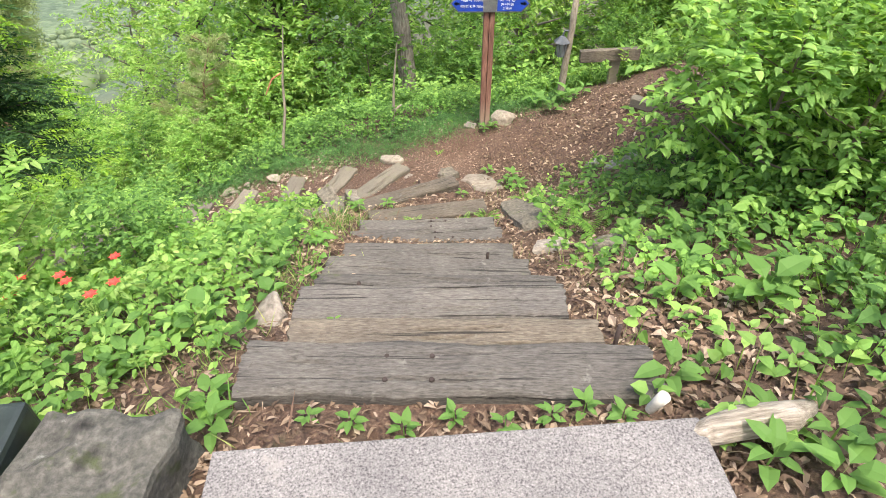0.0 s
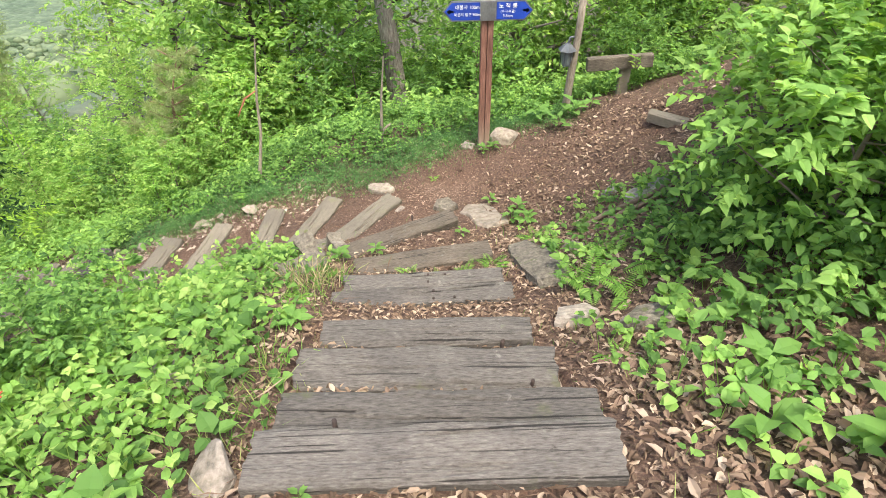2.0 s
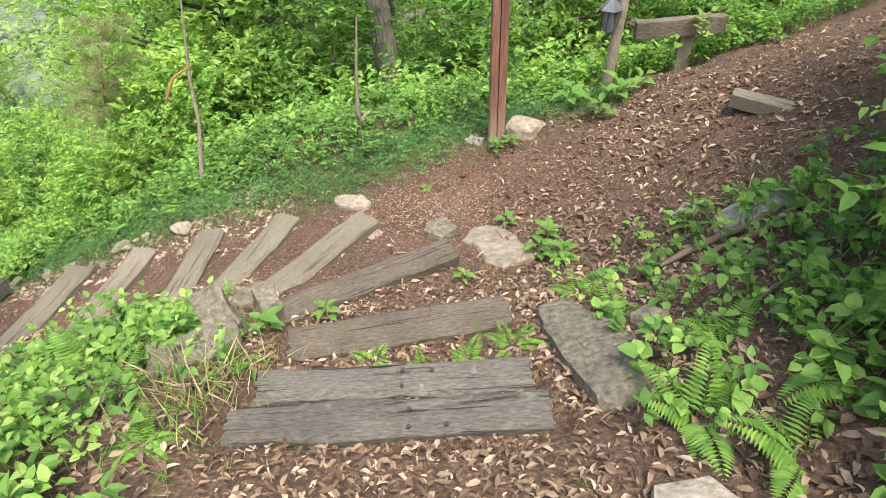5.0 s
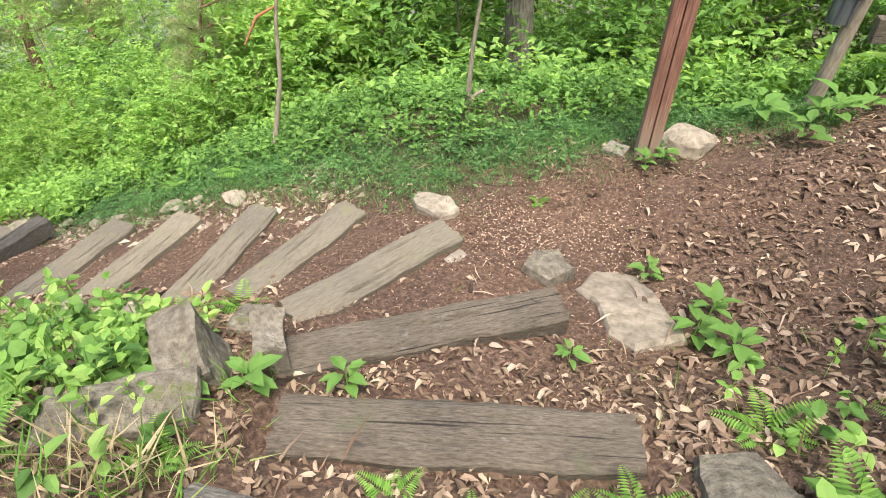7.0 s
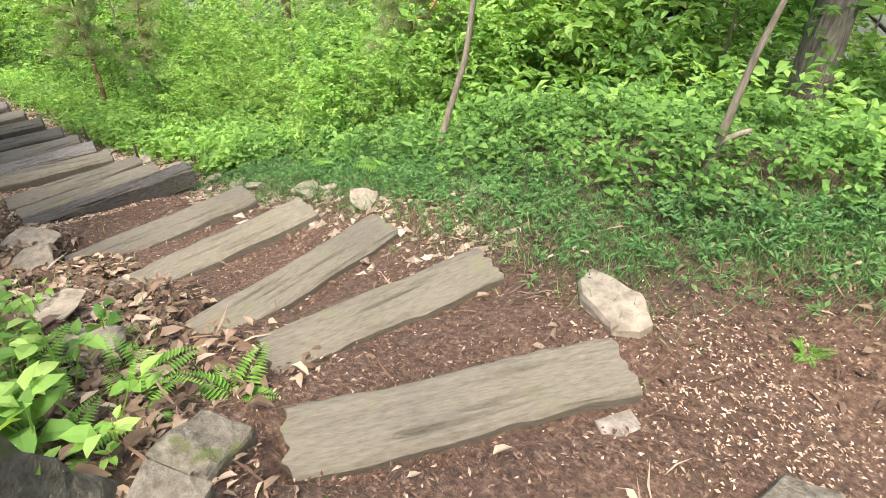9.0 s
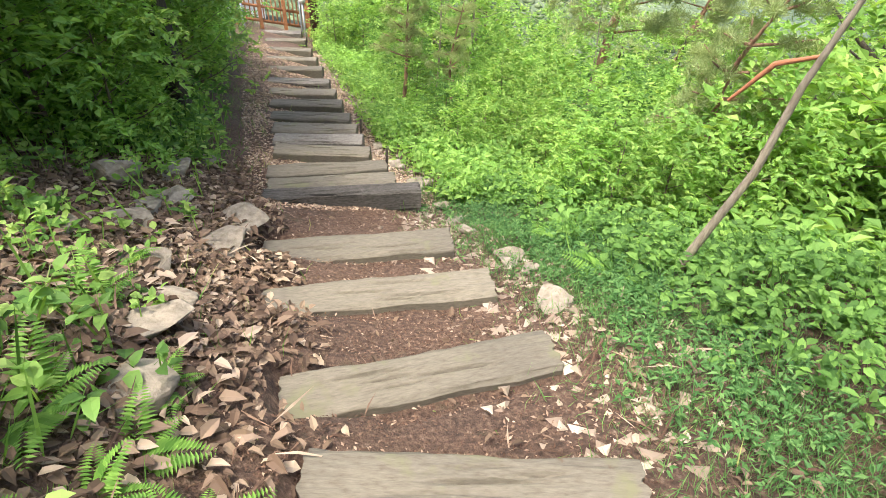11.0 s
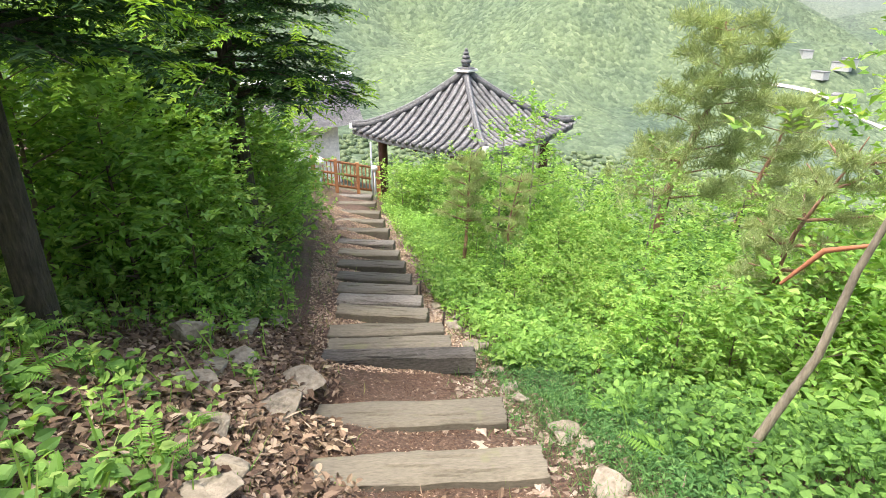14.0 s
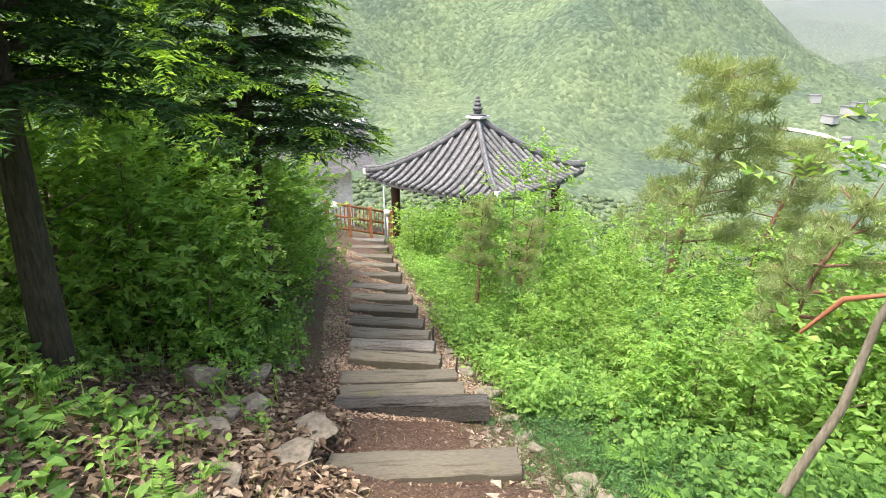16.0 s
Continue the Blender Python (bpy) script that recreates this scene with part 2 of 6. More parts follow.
L_GRASS = leafy("grass_blade", [(0.0, (0.07, 0.17, 0.025)), (0.6, (0.13, 0.27, 0.05)), (1.0, (0.3, 0.33, 0.13))], 0.3)
L_STRAW = leafy("dry_straw", [(0.0, (0.25, 0.19, 0.11)), (1.0, (0.5, 0.42, 0.28))], 0.2, 0.8)
L_CEDAR = leafy("cedar_needle", [(0.0, (0.02, 0.055, 0.018)), (0.6, (0.04, 0.1, 0.026)), (1.0, (0.08, 0.16, 0.036))], 0.2)
L_CEDARTIP = leafy("fresh_cedar_tip", [(0.0, (0.12, 0.26, 0.025)), (1.0, (0.28, 0.45, 0.05))], 0.35)
L_PINE = leafy("pine_needle", [(0.0, (0.22, 0.29, 0.14)), (0.6, (0.32, 0.4, 0.21)), (1.0, (0.43, 0.5, 0.3))], 0.5)
L_LITTER = leafy("dead_leaf", [(0.0, (0.07, 0.048, 0.034)), (0.4, (0.14, 0.096, 0.068)), (0.8, (0.235, 0.172, 0.125)), (1.0, (0.4, 0.32, 0.25))], 0.1, 0.85)
L_CHIP = leafy("bark_chip", [(0.0, (0.05, 0.028, 0.019)), (0.4, (0.115, 0.068, 0.047)), (0.8, (0.2, 0.137, 0.1)), (1.0, (0.4, 0.31, 0.24))], 0.0, 0.9)
L_REDLITTER = leafy("reddish_dead_leaf", [(0.0, (0.07, 0.046, 0.034)), (0.4, (0.15, 0.1, 0.073)), (0.8, (0.25, 0.18, 0.135)), (1.0, (0.42, 0.34, 0.27))], 0.15, 0.8)
L_SHRED = leafy("wood_shred", [(0.0, (0.05, 0.026, 0.018)), (0.5, (0.11, 0.064, 0.044)), (0.85, (0.17, 0.11, 0.08)), (1.0, (0.36, 0.27, 0.2))], 0.0, 0.9)
L_SAWDUST = leafy("wood_crumb", [(0.0, (0.3, 0.2, 0.14)), (0.6, (0.45, 0.33, 0.25)), (1.0, (0.62, 0.5, 0.4))], 0.0, 0.9)
L_FEATHER = leafy("feathery_herb", [(0.0, (0.055, 0.14, 0.045)), (0.6, (0.095, 0.21, 0.07)), (1.0, (0.16, 0.29, 0.1))], 0.35)
# Greyed, paler green: the valley's haze is put into this leaf colour
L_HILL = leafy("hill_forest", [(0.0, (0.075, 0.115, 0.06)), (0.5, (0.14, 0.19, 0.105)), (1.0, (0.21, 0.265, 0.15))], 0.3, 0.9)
L_RED = leafy("red_petal", [(0.0, (0.5, 0.03, 0.03)), (1.0, (0.75, 0.1, 0.07))], 0.2)


# ---------------------------------------------------------------- mesh helpers
def mesh_of(name, verts, faces, mat, smooth=False):
    me = bpy.data.meshes.new(name)
    me.from_pydata([tuple(v) for v in verts], [], faces)
    me.materials.append(mat)
    if smooth:
        me.polygons.foreach_set("use_smooth", [True] * len(me.polygons))
    me.update()
    return me


def quads_mesh(name, verts, faces, mat, smooth=False):
    """A fast mesh out of arrays: verts (n, 3), faces (m, k)."""
    me = bpy.data.meshes.new(name)
    verts, faces = np.asarray(verts, np.float32), np.asarray(faces, np.int32)
    k = faces.shape[1]
    me.vertices.add(len(verts))
    me.vertices.foreach_set("co", verts.ravel())
    me.loops.add(faces.size)
    me.loops.foreach_set("vertex_index", faces.ravel())
    me.polygons.add(len(faces))
    me.polygons.foreach_set("loop_start", np.arange(0, faces.size, k, dtype=np.int32))
    me.polygons.foreach_set("use_smooth", np.full(len(faces), smooth))
    me.materials.append(mat)
    me.update(calc_edges=True)
    return me


def part(name, bm, mat, parent=None, label="", smooth=False):
    """Links a bmesh as one mesh object, under a thing or a part."""
    me = bpy.data.meshes.new(name)
    bm.to_mesh(me)
    bm.free()
    me.materials.append(mat)
    if smooth:
        me.polygons.foreach_set("use_smooth", [True] * len(me.polygons))
    ob = new(name, me)
    ob.parent = parent
    if label:
        tagged(ob, label)
    return ob


def part_mesh(name, me, parent=None, label=""):
    ob = new(name, me)
    ob.parent = parent
    if label:
        tagged(ob, label)
    return ob


def block(sx, sy, sz, bevel=0.01, at=(0, 0, 0), turn=None, cuts=0):
    bm = bmesh.new()
    bmesh.ops.create_cube(bm, size=1)
    bmesh.ops.scale(bm, vec=(sx, sy, sz), verts=bm.verts)
    if bevel:
        bmesh.ops.bevel(bm, geom=list(bm.edges), offset=bevel, segments=2, affect="EDGES", profile=0.6)
    if turn is not None:
        bmesh.ops.transform(bm, matrix=turn, verts=bm.verts)
    bmesh.ops.translate(bm, vec=at, verts=bm.verts)
    return bm


def tube_arrays(points, radii, sides=8):
    """A tapered tube along points, as arrays."""
    pts = [Vector(p) for p in points]
    verts, faces = [], []
    for i, p in enumerate(pts):
        d = (pts[min(i + 1, len(pts) - 1)] - pts[max(i - 1, 0)]).normalized()
        u = d.orthogonal().normalized() if i == 0 else (u - d * u.dot(d)).normalized()
        v = d.cross(u)
        for s in range(sides):
            a = 2 * math.pi * s / sides
            verts.append(p + (u * math.cos(a) + v * math.sin(a)) * radii[i])
    for i in range(len(pts) - 1):
        for s in range(sides):
            a, b = i * sides + s, i * sides + (s + 1) % sides
            faces.append((a, b, b + sides, a + sides))
    return verts, faces


def tube_mesh(name, tubes, mat, sides=8):
    verts, faces = [], []
    for points, radii in tubes:
        v, f = tube_arrays(points, radii, sides)
        k = len(verts)
        verts += v
        faces += [tuple(i + k for i in q) for q in f]
        faces_cap = tuple(k + len(v) - sides + s for s in range(sides))
        if radii[-1] > 0.008:
            verts.append(Vector(points[-1]))
            c = len(verts) - 1
            faces += [(faces_cap[s], faces_cap[(s + 1) % sides], c) for s in range(sides)]
    return mesh_of(name, verts, faces, mat, True)


def unit(a):
    return a / np.maximum(np.linalg.norm(a, axis=1, keepdims=True), 1e-6)


LEAF_FACES = np.array([(0, 2, 1), (0, 3, 2), (1, 5, 4), (1, 2, 5), (2, 6, 5), (2, 3, 6), (4, 5, 7), (5, 6, 7)])


def leaf_arrays(pos, way, up, length, ratio=0.5, fold=0.25, curl=0.15, fine=False):
    """Pointed leaves with a folded midrib; fine ones are rounded, with eight faces each."""
    n = len(pos)
    way = unit(way)
    side = unit(np.cross(way, up) + 1e-4)
    nrm = np.cross(side, way)
    ln = np.broadcast_to(np.asarray(length, float), (n,))[:, None]
    w = ln * ratio * 0.5
    tip = pos + way * ln - nrm * ln * curl
    if fine:
        m1 = pos + way * ln * 0.28 + nrm * ln * curl * 0.25
        m2 = pos + way * ln * 0.66 - nrm * ln * curl * 0.2
        e1, e2 = nrm * w * fold, nrm * w * fold * 0.8
        verts = np.stack([pos, m1 - side * w * 0.95 + e1, m1, m1 + side * w * 0.95 + e1, m2 - side * w * 0.8 + e2, m2, m2 + side * w * 0.8 + e2, tip], 1).reshape(-1, 3)
        faces = (np.arange(n)[:, None, None] * 8 + LEAF_FACES[None]).reshape(-1, 3)
        return verts, faces
    left = pos + way * ln * 0.42 - side * w + nrm * w * fold
    right = pos + way * ln * 0.42 + side * w + nrm * w * fold
    verts = np.stack([pos, right, tip, left], 1).reshape(-1, 3)
    return verts, np.arange(n)[:, None] * 4 + np.arange(4)[None]


def join(*sets):
    verts, faces, k = [], [], 0
    for v, f in sets:
        verts.append(v)
        faces.append(f + k)
        k += len(v)
    return np.concatenate(verts), np.concatenate(faces)


# ---------------------------------------------------------------- ground
KNOTS = np.array([
    (0, 0.3, -0.17), (0, 1.3, -0.35), (0, 2.05, -0.68), (0, 2.85, -1.14), (0, 3.65, -1.56), (-0.1, 4.5, -1.93), (-0.3, 5.3, -2.15), (0.3, 6.2, -2.36),
    (0.56, 7.2, -2.32), (-0.8, 6.4, -2.42), (-1.4, 6.0, -2.6), (-2.7, 6.1, -3.06), (-4.4, 6.25, -3.58), (-9, 6.5, -4.47), (-16, 7.0, -5.87), (1.6, 2.8, -0.95),
    (1.5, 4.0, -1.4), (1.6, 5.5, -2.05), (2.3, 7.8, -2.12), (4.5, 5.0, -0.3), (4.0, 1.0, 0.6), (-1.7, 2.9, -1.07), (-1.15, 4.6, -1.9), (-3.0, 1.0, -0.9),
    (-4.2, 4.6, -2.98), (-8, 4.0, -3.6), (-2.5, 7.6, -3.05), (-1.0, 8.6, -2.75), (0, 12, -5.0), (-7, 12, -6.3), (5, 11, -2.6), (-16, 3, -5.0)])


def spline_fit(k):
    n = len(k)
    d = np.linalg.norm(k[:, None, :2] - k[None, :, :2], axis=2)
    a = np.zeros((n + 3, n + 3))
    a[:n, :n] = np.where(d > 0, d * d * np.log(d + 1e-9), 0) + np.eye(n) * 0.02
    a[:n, n], a[:n, n + 1:] = 1, k[:, :2]
    a[n:, :n] = a[:n, n:].T
    return np.linalg.solve(a, np.concatenate([k[:, 2], [0, 0, 0]]))


SPLINE = spline_fit(KNOTS)


def wave(x, y, s, seed=0.0):
    return (np.sin(x * s + seed) * np.cos(y * s * 1.3 + seed * 2) + 0.5 * np.sin(x * s * 2.3 + y * s * 1.7 + seed * 3) + 0.3 * np.sin(y * s * 4.1 - x * s * 3.1 + seed))


def far_height(x, y):
    u = -x * 0.85 + y * 0.53
    slope = np.where(u > 0, -0.36 * u, -0.25 * u)
    z = np.maximum(slope, -125) * 1.0
    z = np.minimum(z, 60)
    hill = 330 * np.exp(-(((x + 1050) / 420) ** 2) - ((y + 60) / 560) ** 2)
    hill2 = 210 * np.exp(-(((x + 900) / 330) ** 2) - ((y - 480) / 230) ** 2)
    hill3 = 420 * np.exp(-(((x + 1700) / 700) ** 2) - ((y - 1500) / 1100) ** 2)
    rough = (wave(x, y, 0.009, 1.0) * 30 + wave(x, y, 0.021, 2.0) * 14) * np.clip((np.hypot(x, y) - 350) / 300, 0, 1) * np.clip((hill + hill2 + hill3) / 60, 0, 1)
    return z + hill + hill2 + hill3 + rough


def ground(x, y):
    x, y = np.asarray(x, float), np.asarray(y, float)
    px, py = np.clip(x, -24, 12), np.clip(y, -8, 20)
    d2 = (px[..., None] - KNOTS[:, 0]) ** 2 + (py[..., None] - KNOTS[:, 1]) ** 2
    n = len(KNOTS)
    z = (np.where(d2 > 1e-12, 0.5 * d2 * np.log(d2 + 1e-12), 0) * SPLINE[:n]).sum(-1) + SPLINE[n] + SPLINE[n + 1] * px + SPLINE[n + 2] * py
    d = np.hypot(x + 2, y - 6)
    f = np.clip((d - 16) / 34, 0, 1)
    f = f * f * (3 - 2 * f)
    z = z + wave(x, y, 2.1) * 0.02 + wave(x, y, 5.3, 1.0) * 0.008
    return z * (1 - f) + (far_height(x, y) - 3.0) * f


def gz(x, y):
    return float(ground(x, y))


STAIR = [(0, -0.5), (0, 4.3), (-0.25, 5.2), (-0.9, 5.85), (-2, 6.1), (-4.4, 6.25), (-9, 6.45), (-16, 7.0)]
TRAIL = [(0.1, 6.1), (1.2, 6.6), (2.4, 7.0), (4.5, 7.1)]


def from_line(x, y, line):
    best = np.full(np.shape(x), 1e9)
    for (ax, ay), (bx, by) in zip(line[:-1], line[1:]):
        dx, dy = bx - ax, by - ay
        t = np.clip(((x - ax) * dx + (y - ay) * dy) / (dx * dx + dy * dy), 0, 1)
        best = np.minimum(best, np.hypot(x - ax - t * dx, y - ay - t * dy))
    return best


def off_path(x, y):
    """How far a place lies outside the trodden ground (negative on it)."""
    return np.minimum(from_line(x, y, STAIR) - 0.72, from_line(x, y, TRAIL) - 0.85)


def graded(lo, hi, near_lo, near_hi, step, grow):
    a = list(np.arange(near_lo, near_hi + 1e-6, step))
    s, v = step, near_hi
    while v < hi:
        s *= grow
        v += s
        a.append(v)
    s, v = step, near_lo
    while v > lo:
        s *= grow
        v -= s
        a.insert(0, v)
    return np.array(a)


SLEEPERS = [
    (-0.74, 1.44, 0.80, 1.43, -0.30, 0.25, 0), (-0.64, 1.70, 0.68, 1.71, -0.43, 0.23, 3), (-0.71, 2.10, 0.61, 2.10, -0.60, 0.24, 2),
    (-0.70, 2.41, 0.64, 2.40, -0.80, 0.23, 0), (-0.75, 2.88, 0.56, 2.84, -1.07, 0.28, 0), (-0.71, 3.30, 0.51, 3.27, -1.27, 0.21, 0),
    (-0.79, 3.985, 0.52, 4.045, -1.685, 0.185, 0), (-0.74, 4.22, 0.47, 4.27, -1.745, 0.175, 0), (-0.72, 4.64, 0.43, 4.84, -1.95, 0.22, 3),
    (-0.90, 4.95, 0.14, 5.52, -2.07, 0.19, 3), (-1.05, 5.33, -0.47, 6.10, -2.26, 0.21, 1), (-1.52, 5.58, -1.17, 6.45, -2.50, 0.20, 1),
    (-1.98, 5.56, -1.90, 6.60, -2.73, 0.22, 1), (-2.80, 5.54, -2.61, 6.66, -2.98, 0.22, 1), (-3.52, 5.58, -3.30, 6.71, -3.22, 0.25, 1),
    (-4.50, 5.66, -4.28, 6.82, -3.43, 0.16, 0)]
# the long straight flight down to the pavilion
lower = [-4.72, -5.05, -5.58, -5.98, -6.40, -6.92, -7.60, -8.30, -9.08, -10.15, -11.2, -12.4, -13.9, -15.4]
for k, x in enumerate(lower):
    yc, half, tilt = 6.2 + (-4.45 - x) * 0.071, 0.50 if k < 2 else 0.42, 0.1 if k < 2 else 0.14
    SLEEPERS.append((x - tilt, yc - half, x + tilt, yc + half, -3.50 + 0.2 * (x + 4.45) + 0.02, 0.2, (1, 1, 1, 2, 1)[k % 5]))


def on_sleeper(x, y, margin):
    """The top of the sleeper that covers a place, or a large number."""
    top = np.full(np.shape(x), 99.0)
    for lx, ly, rx, ry, z, w, tan in SLEEPERS:
        length = math.hypot(rx - lx, ry - ly)
        dx, dy = (rx - lx) / length, (ry - ly) / length
        u = (x - (lx + rx) / 2) * dx + (y - (ly + ry) / 2) * dy
        v = -(x - (lx + rx) / 2) * dy + (y - (ly + ry) / 2) * dx
        hit = (np.abs(u) < length / 2 + margin * 0.6) & (np.abs(v) < w / 2 + margin)
        top = np.where(hit, np.minimum(top, z), top)
    return top


gx, gy = graded(-2600, 2600, -6, 3, 0.065, 1.09), graded(-2600, 2600, 0.5, 8.5, 0.065, 1.09)
GX, GY = np.meshgrid(gx, gy)
GZ = ground(GX, GY)
near = np.exp(-np.maximum(off_path(GX, GY), 0) * 2)
GZ += near * (np.sin(GX * 23 + np.sin(GY * 17) * 2) * np.cos(GY * 19 + np.sin(GX * 13) * 2)) * 0.008
GZ = np.minimum(GZ, on_sleeper(GX, GY, 0.07) - 0.055)
nx, ny = len(gx), len(gy)
idx = np.arange(nx * ny).reshape(ny, nx)
gfaces = np.stack([idx[:-1, :-1], idx[:-1, 1:], idx[1:, 1:], idx[1:, :-1]], -1).reshape(-1, 4)
M_GROUND = M_SOIL.copy()
M_GROUND.name = "hillside_ground"
gt = M_GROUND.node_tree
gp = gt.nodes["Principled BSDF"]
soil_col = gp.inputs["Base Color"].links[0].from_socket
gpos = gt.nodes.new("ShaderNodeNewGeometry").outputs["Position"]
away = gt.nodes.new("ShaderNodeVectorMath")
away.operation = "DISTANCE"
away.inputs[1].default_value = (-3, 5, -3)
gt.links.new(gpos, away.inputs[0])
span = gt.nodes.new("ShaderNodeMapRange")
span.inputs["From Min"].default_value, span.inputs["From Max"].default_value = 14, 34
gt.links.new(away.outputs["Value"], span.inputs["Value"])
cells = gt.nodes.new("ShaderNodeTexVoronoi")
cells.feature, cells.inputs["Scale"].default_value, cells.inputs["Randomness"].default_value = "F1", 0.24, 1.0
gt.links.new(gpos, cells.inputs["Vector"])
crown = ramp(gt, cells.outputs["Distance"], [(0.0, (1, 1, 1)), (0.75, (0, 0, 0))])
tint = gt.nodes.new("ShaderNodeSeparateColor")
gt.links.new(cells.outputs["Color"], tint.inputs[0])
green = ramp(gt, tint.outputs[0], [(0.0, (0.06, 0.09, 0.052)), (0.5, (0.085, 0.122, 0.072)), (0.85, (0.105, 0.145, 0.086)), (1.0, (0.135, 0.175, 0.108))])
green = mixed(gt, 0.6, green, ramp(gt, noise_of(gt, gpos, 0.35, 4, 0.7), [(0.35, (0.6, 0.62, 0.65)), (0.65, (1.3, 1.28, 1.2))]), "MULTIPLY")
stand = ramp(gt, noise_of(gt, gpos, 0.012, 4, 0.6), [(0.35, (0.72, 0.78, 0.85)), (0.65, (1.3, 1.25, 1.1))])
green = mixed(gt, 1.0, green, stand, "MULTIPLY")
# Distance haze is put into the colour: hills turn grey from 900 to 1700
haze_span = gt.nodes.new("ShaderNodeMapRange")
haze_span.inputs["From Min"].default_value, haze_span.inputs["From Max"].default_value = 900, 1700
gt.links.new(away.outputs["Value"], haze_span.inputs["Value"])
green = mixed(gt, haze_span.outputs[0], green, (0.13, 0.15, 0.145))
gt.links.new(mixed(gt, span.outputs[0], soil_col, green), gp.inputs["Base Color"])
relief = gt.nodes.new("ShaderNodeBump")
relief.inputs["Strength"].default_value, relief.inputs["Distance"].default_value = 0.6, 1.8
tops = gt.nodes.new("ShaderNodeMath")
tops.operation = "MULTIPLY"
gt.links.new(crown, tops.inputs[0])
gt.links.new(span.outputs[0], tops.inputs[1])
gt.links.new(tops.outputs[0], relief.inputs["Height"])
gt.links.new(gp.inputs["Normal"].links[0].from_socket, relief.inputs["Normal"])
gt.links.new(relief.outputs[0], gp.inputs["Normal"])
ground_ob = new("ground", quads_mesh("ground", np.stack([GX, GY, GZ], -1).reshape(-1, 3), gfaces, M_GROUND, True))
tagged(ground_ob, "red-brown soil hillside trail falling into a green valley", "ground", kind="structure")


# ---------------------------------------------------------------- timber steps
def sleeper_mesh(length, width, thick, seed):
    """A weathered beam, its top split along the grain, its ends worn."""
    r = random.Random(seed)
    nxs, nys = 40, 34
    cracks = [(r.uniform(-0.4, 0.4) * width, r.uniform(-0.45, 0.1) * length, r.uniform(0.15, 0.5) * length, r.uniform(0.008, 0.028)) for _ in range(4)]
    verts, faces = [], []

    def top(u, v):
        x, y = (u - 0.5) * length, (v - 0.5) * width
        edge = min(v, 1 - v) * width
        z = -0.022 * math.exp(-edge / 0.014) + 0.006 * noise.noise((x * 2.5 + seed, y * 9, 0)) + 0.004 * noise.noise((x * 6, y * 45 + seed, 3))
        for cy, cx, cl, cd in cracks:
            if cx < x < cx + cl:
                yy = y - cy - 0.012 * math.sin((x - cx) * 7 + seed)
                z -= cd * math.exp(-(yy / 0.006) ** 2) * math.sin(math.pi * (x - cx) / cl)
        worn = 0.02 * noise.noise((v * 7, seed, u * 3))
        x += worn * (1 if u > 0.5 else -1) * (1 if u in (0, 1) else 0)
        y += (0.022 * noise.noise((x * 3, seed * 1.7, v * 9)) + 0.008 * noise.noise((x * 14, seed, v * 5))) * (2 * abs(v - 0.5)) ** 3
        return x, y, z

    for j in range(nys + 1):
        for i in range(nxs + 1):
            verts.append(top(i / nxs, j / nys))
    n = len(verts)
    for j in range(nys):
        for i in range(nxs):
            a = j * (nxs + 1) + i
            faces.append((a, a + 1, a + nxs + 2, a + nxs + 1))
    ring = [i for i in range(nxs + 1)] + [j * (nxs + 1) + nxs for j in range(1, nys + 1)] + [nys * (nxs + 1) + i for i in range(nxs - 1, -1, -1)] + [j * (nxs + 1) for j in range(nys - 1, 0, -1)]
    for k, i in enumerate(ring):
        x, y, z = verts[i]
        verts.append((x * 1.002, y * 1.01 + 0.004 * noise.noise((x * 9, y * 9, seed)), -thick))
    m = len(ring)
    for k in range(m):
        faces.append((ring[(k + 1) % m], ring[k], n + k, n + (k + 1) % m))
    return verts, faces


WOODS = [M_SLEEPER, M_SLEEPER_TAN, M_SLEEPER_PALE, M_SLEEPER_BROWN]
WOOD_LABELS = ["dark grey weathered cracked railway sleeper laid as a step", "tan bare old railway sleeper laid as a step", "bleached pale grey railway sleeper laid as a step", "brown-grey cracked railway sleeper laid as a step"]


def sleeper(lx, ly, rx, ry, z, w, tan, seed, thick=0.14):
    length = math.hypot(rx - lx, ry - ly)
    v, f = sleeper_mesh(length, w, thick, seed)
    me = mesh_of("timber_step", v, f, WOODS[tan], False)
    ob = new("timber_step", me)
    ob.matrix_world = pose((lx + rx) / 2, (ly + ry) / 2, z, 2.5 * math.sin(seed * 5), 0.8 * math.sin(seed * 3), math.degrees(math.atan2(ry - ly, rx - lx)))
    tagged(ob, WOOD_LABELS[tan], "step", "sleepers of the trail steps")
    return ob


STEPS = []
for k, (lx, ly, rx, ry, z, w, tan) in enumerate(SLEEPERS):
    STEPS.append(sleeper(lx, ly, rx, ry, z, w, tan, 3 + k * 1.37, 0.16))

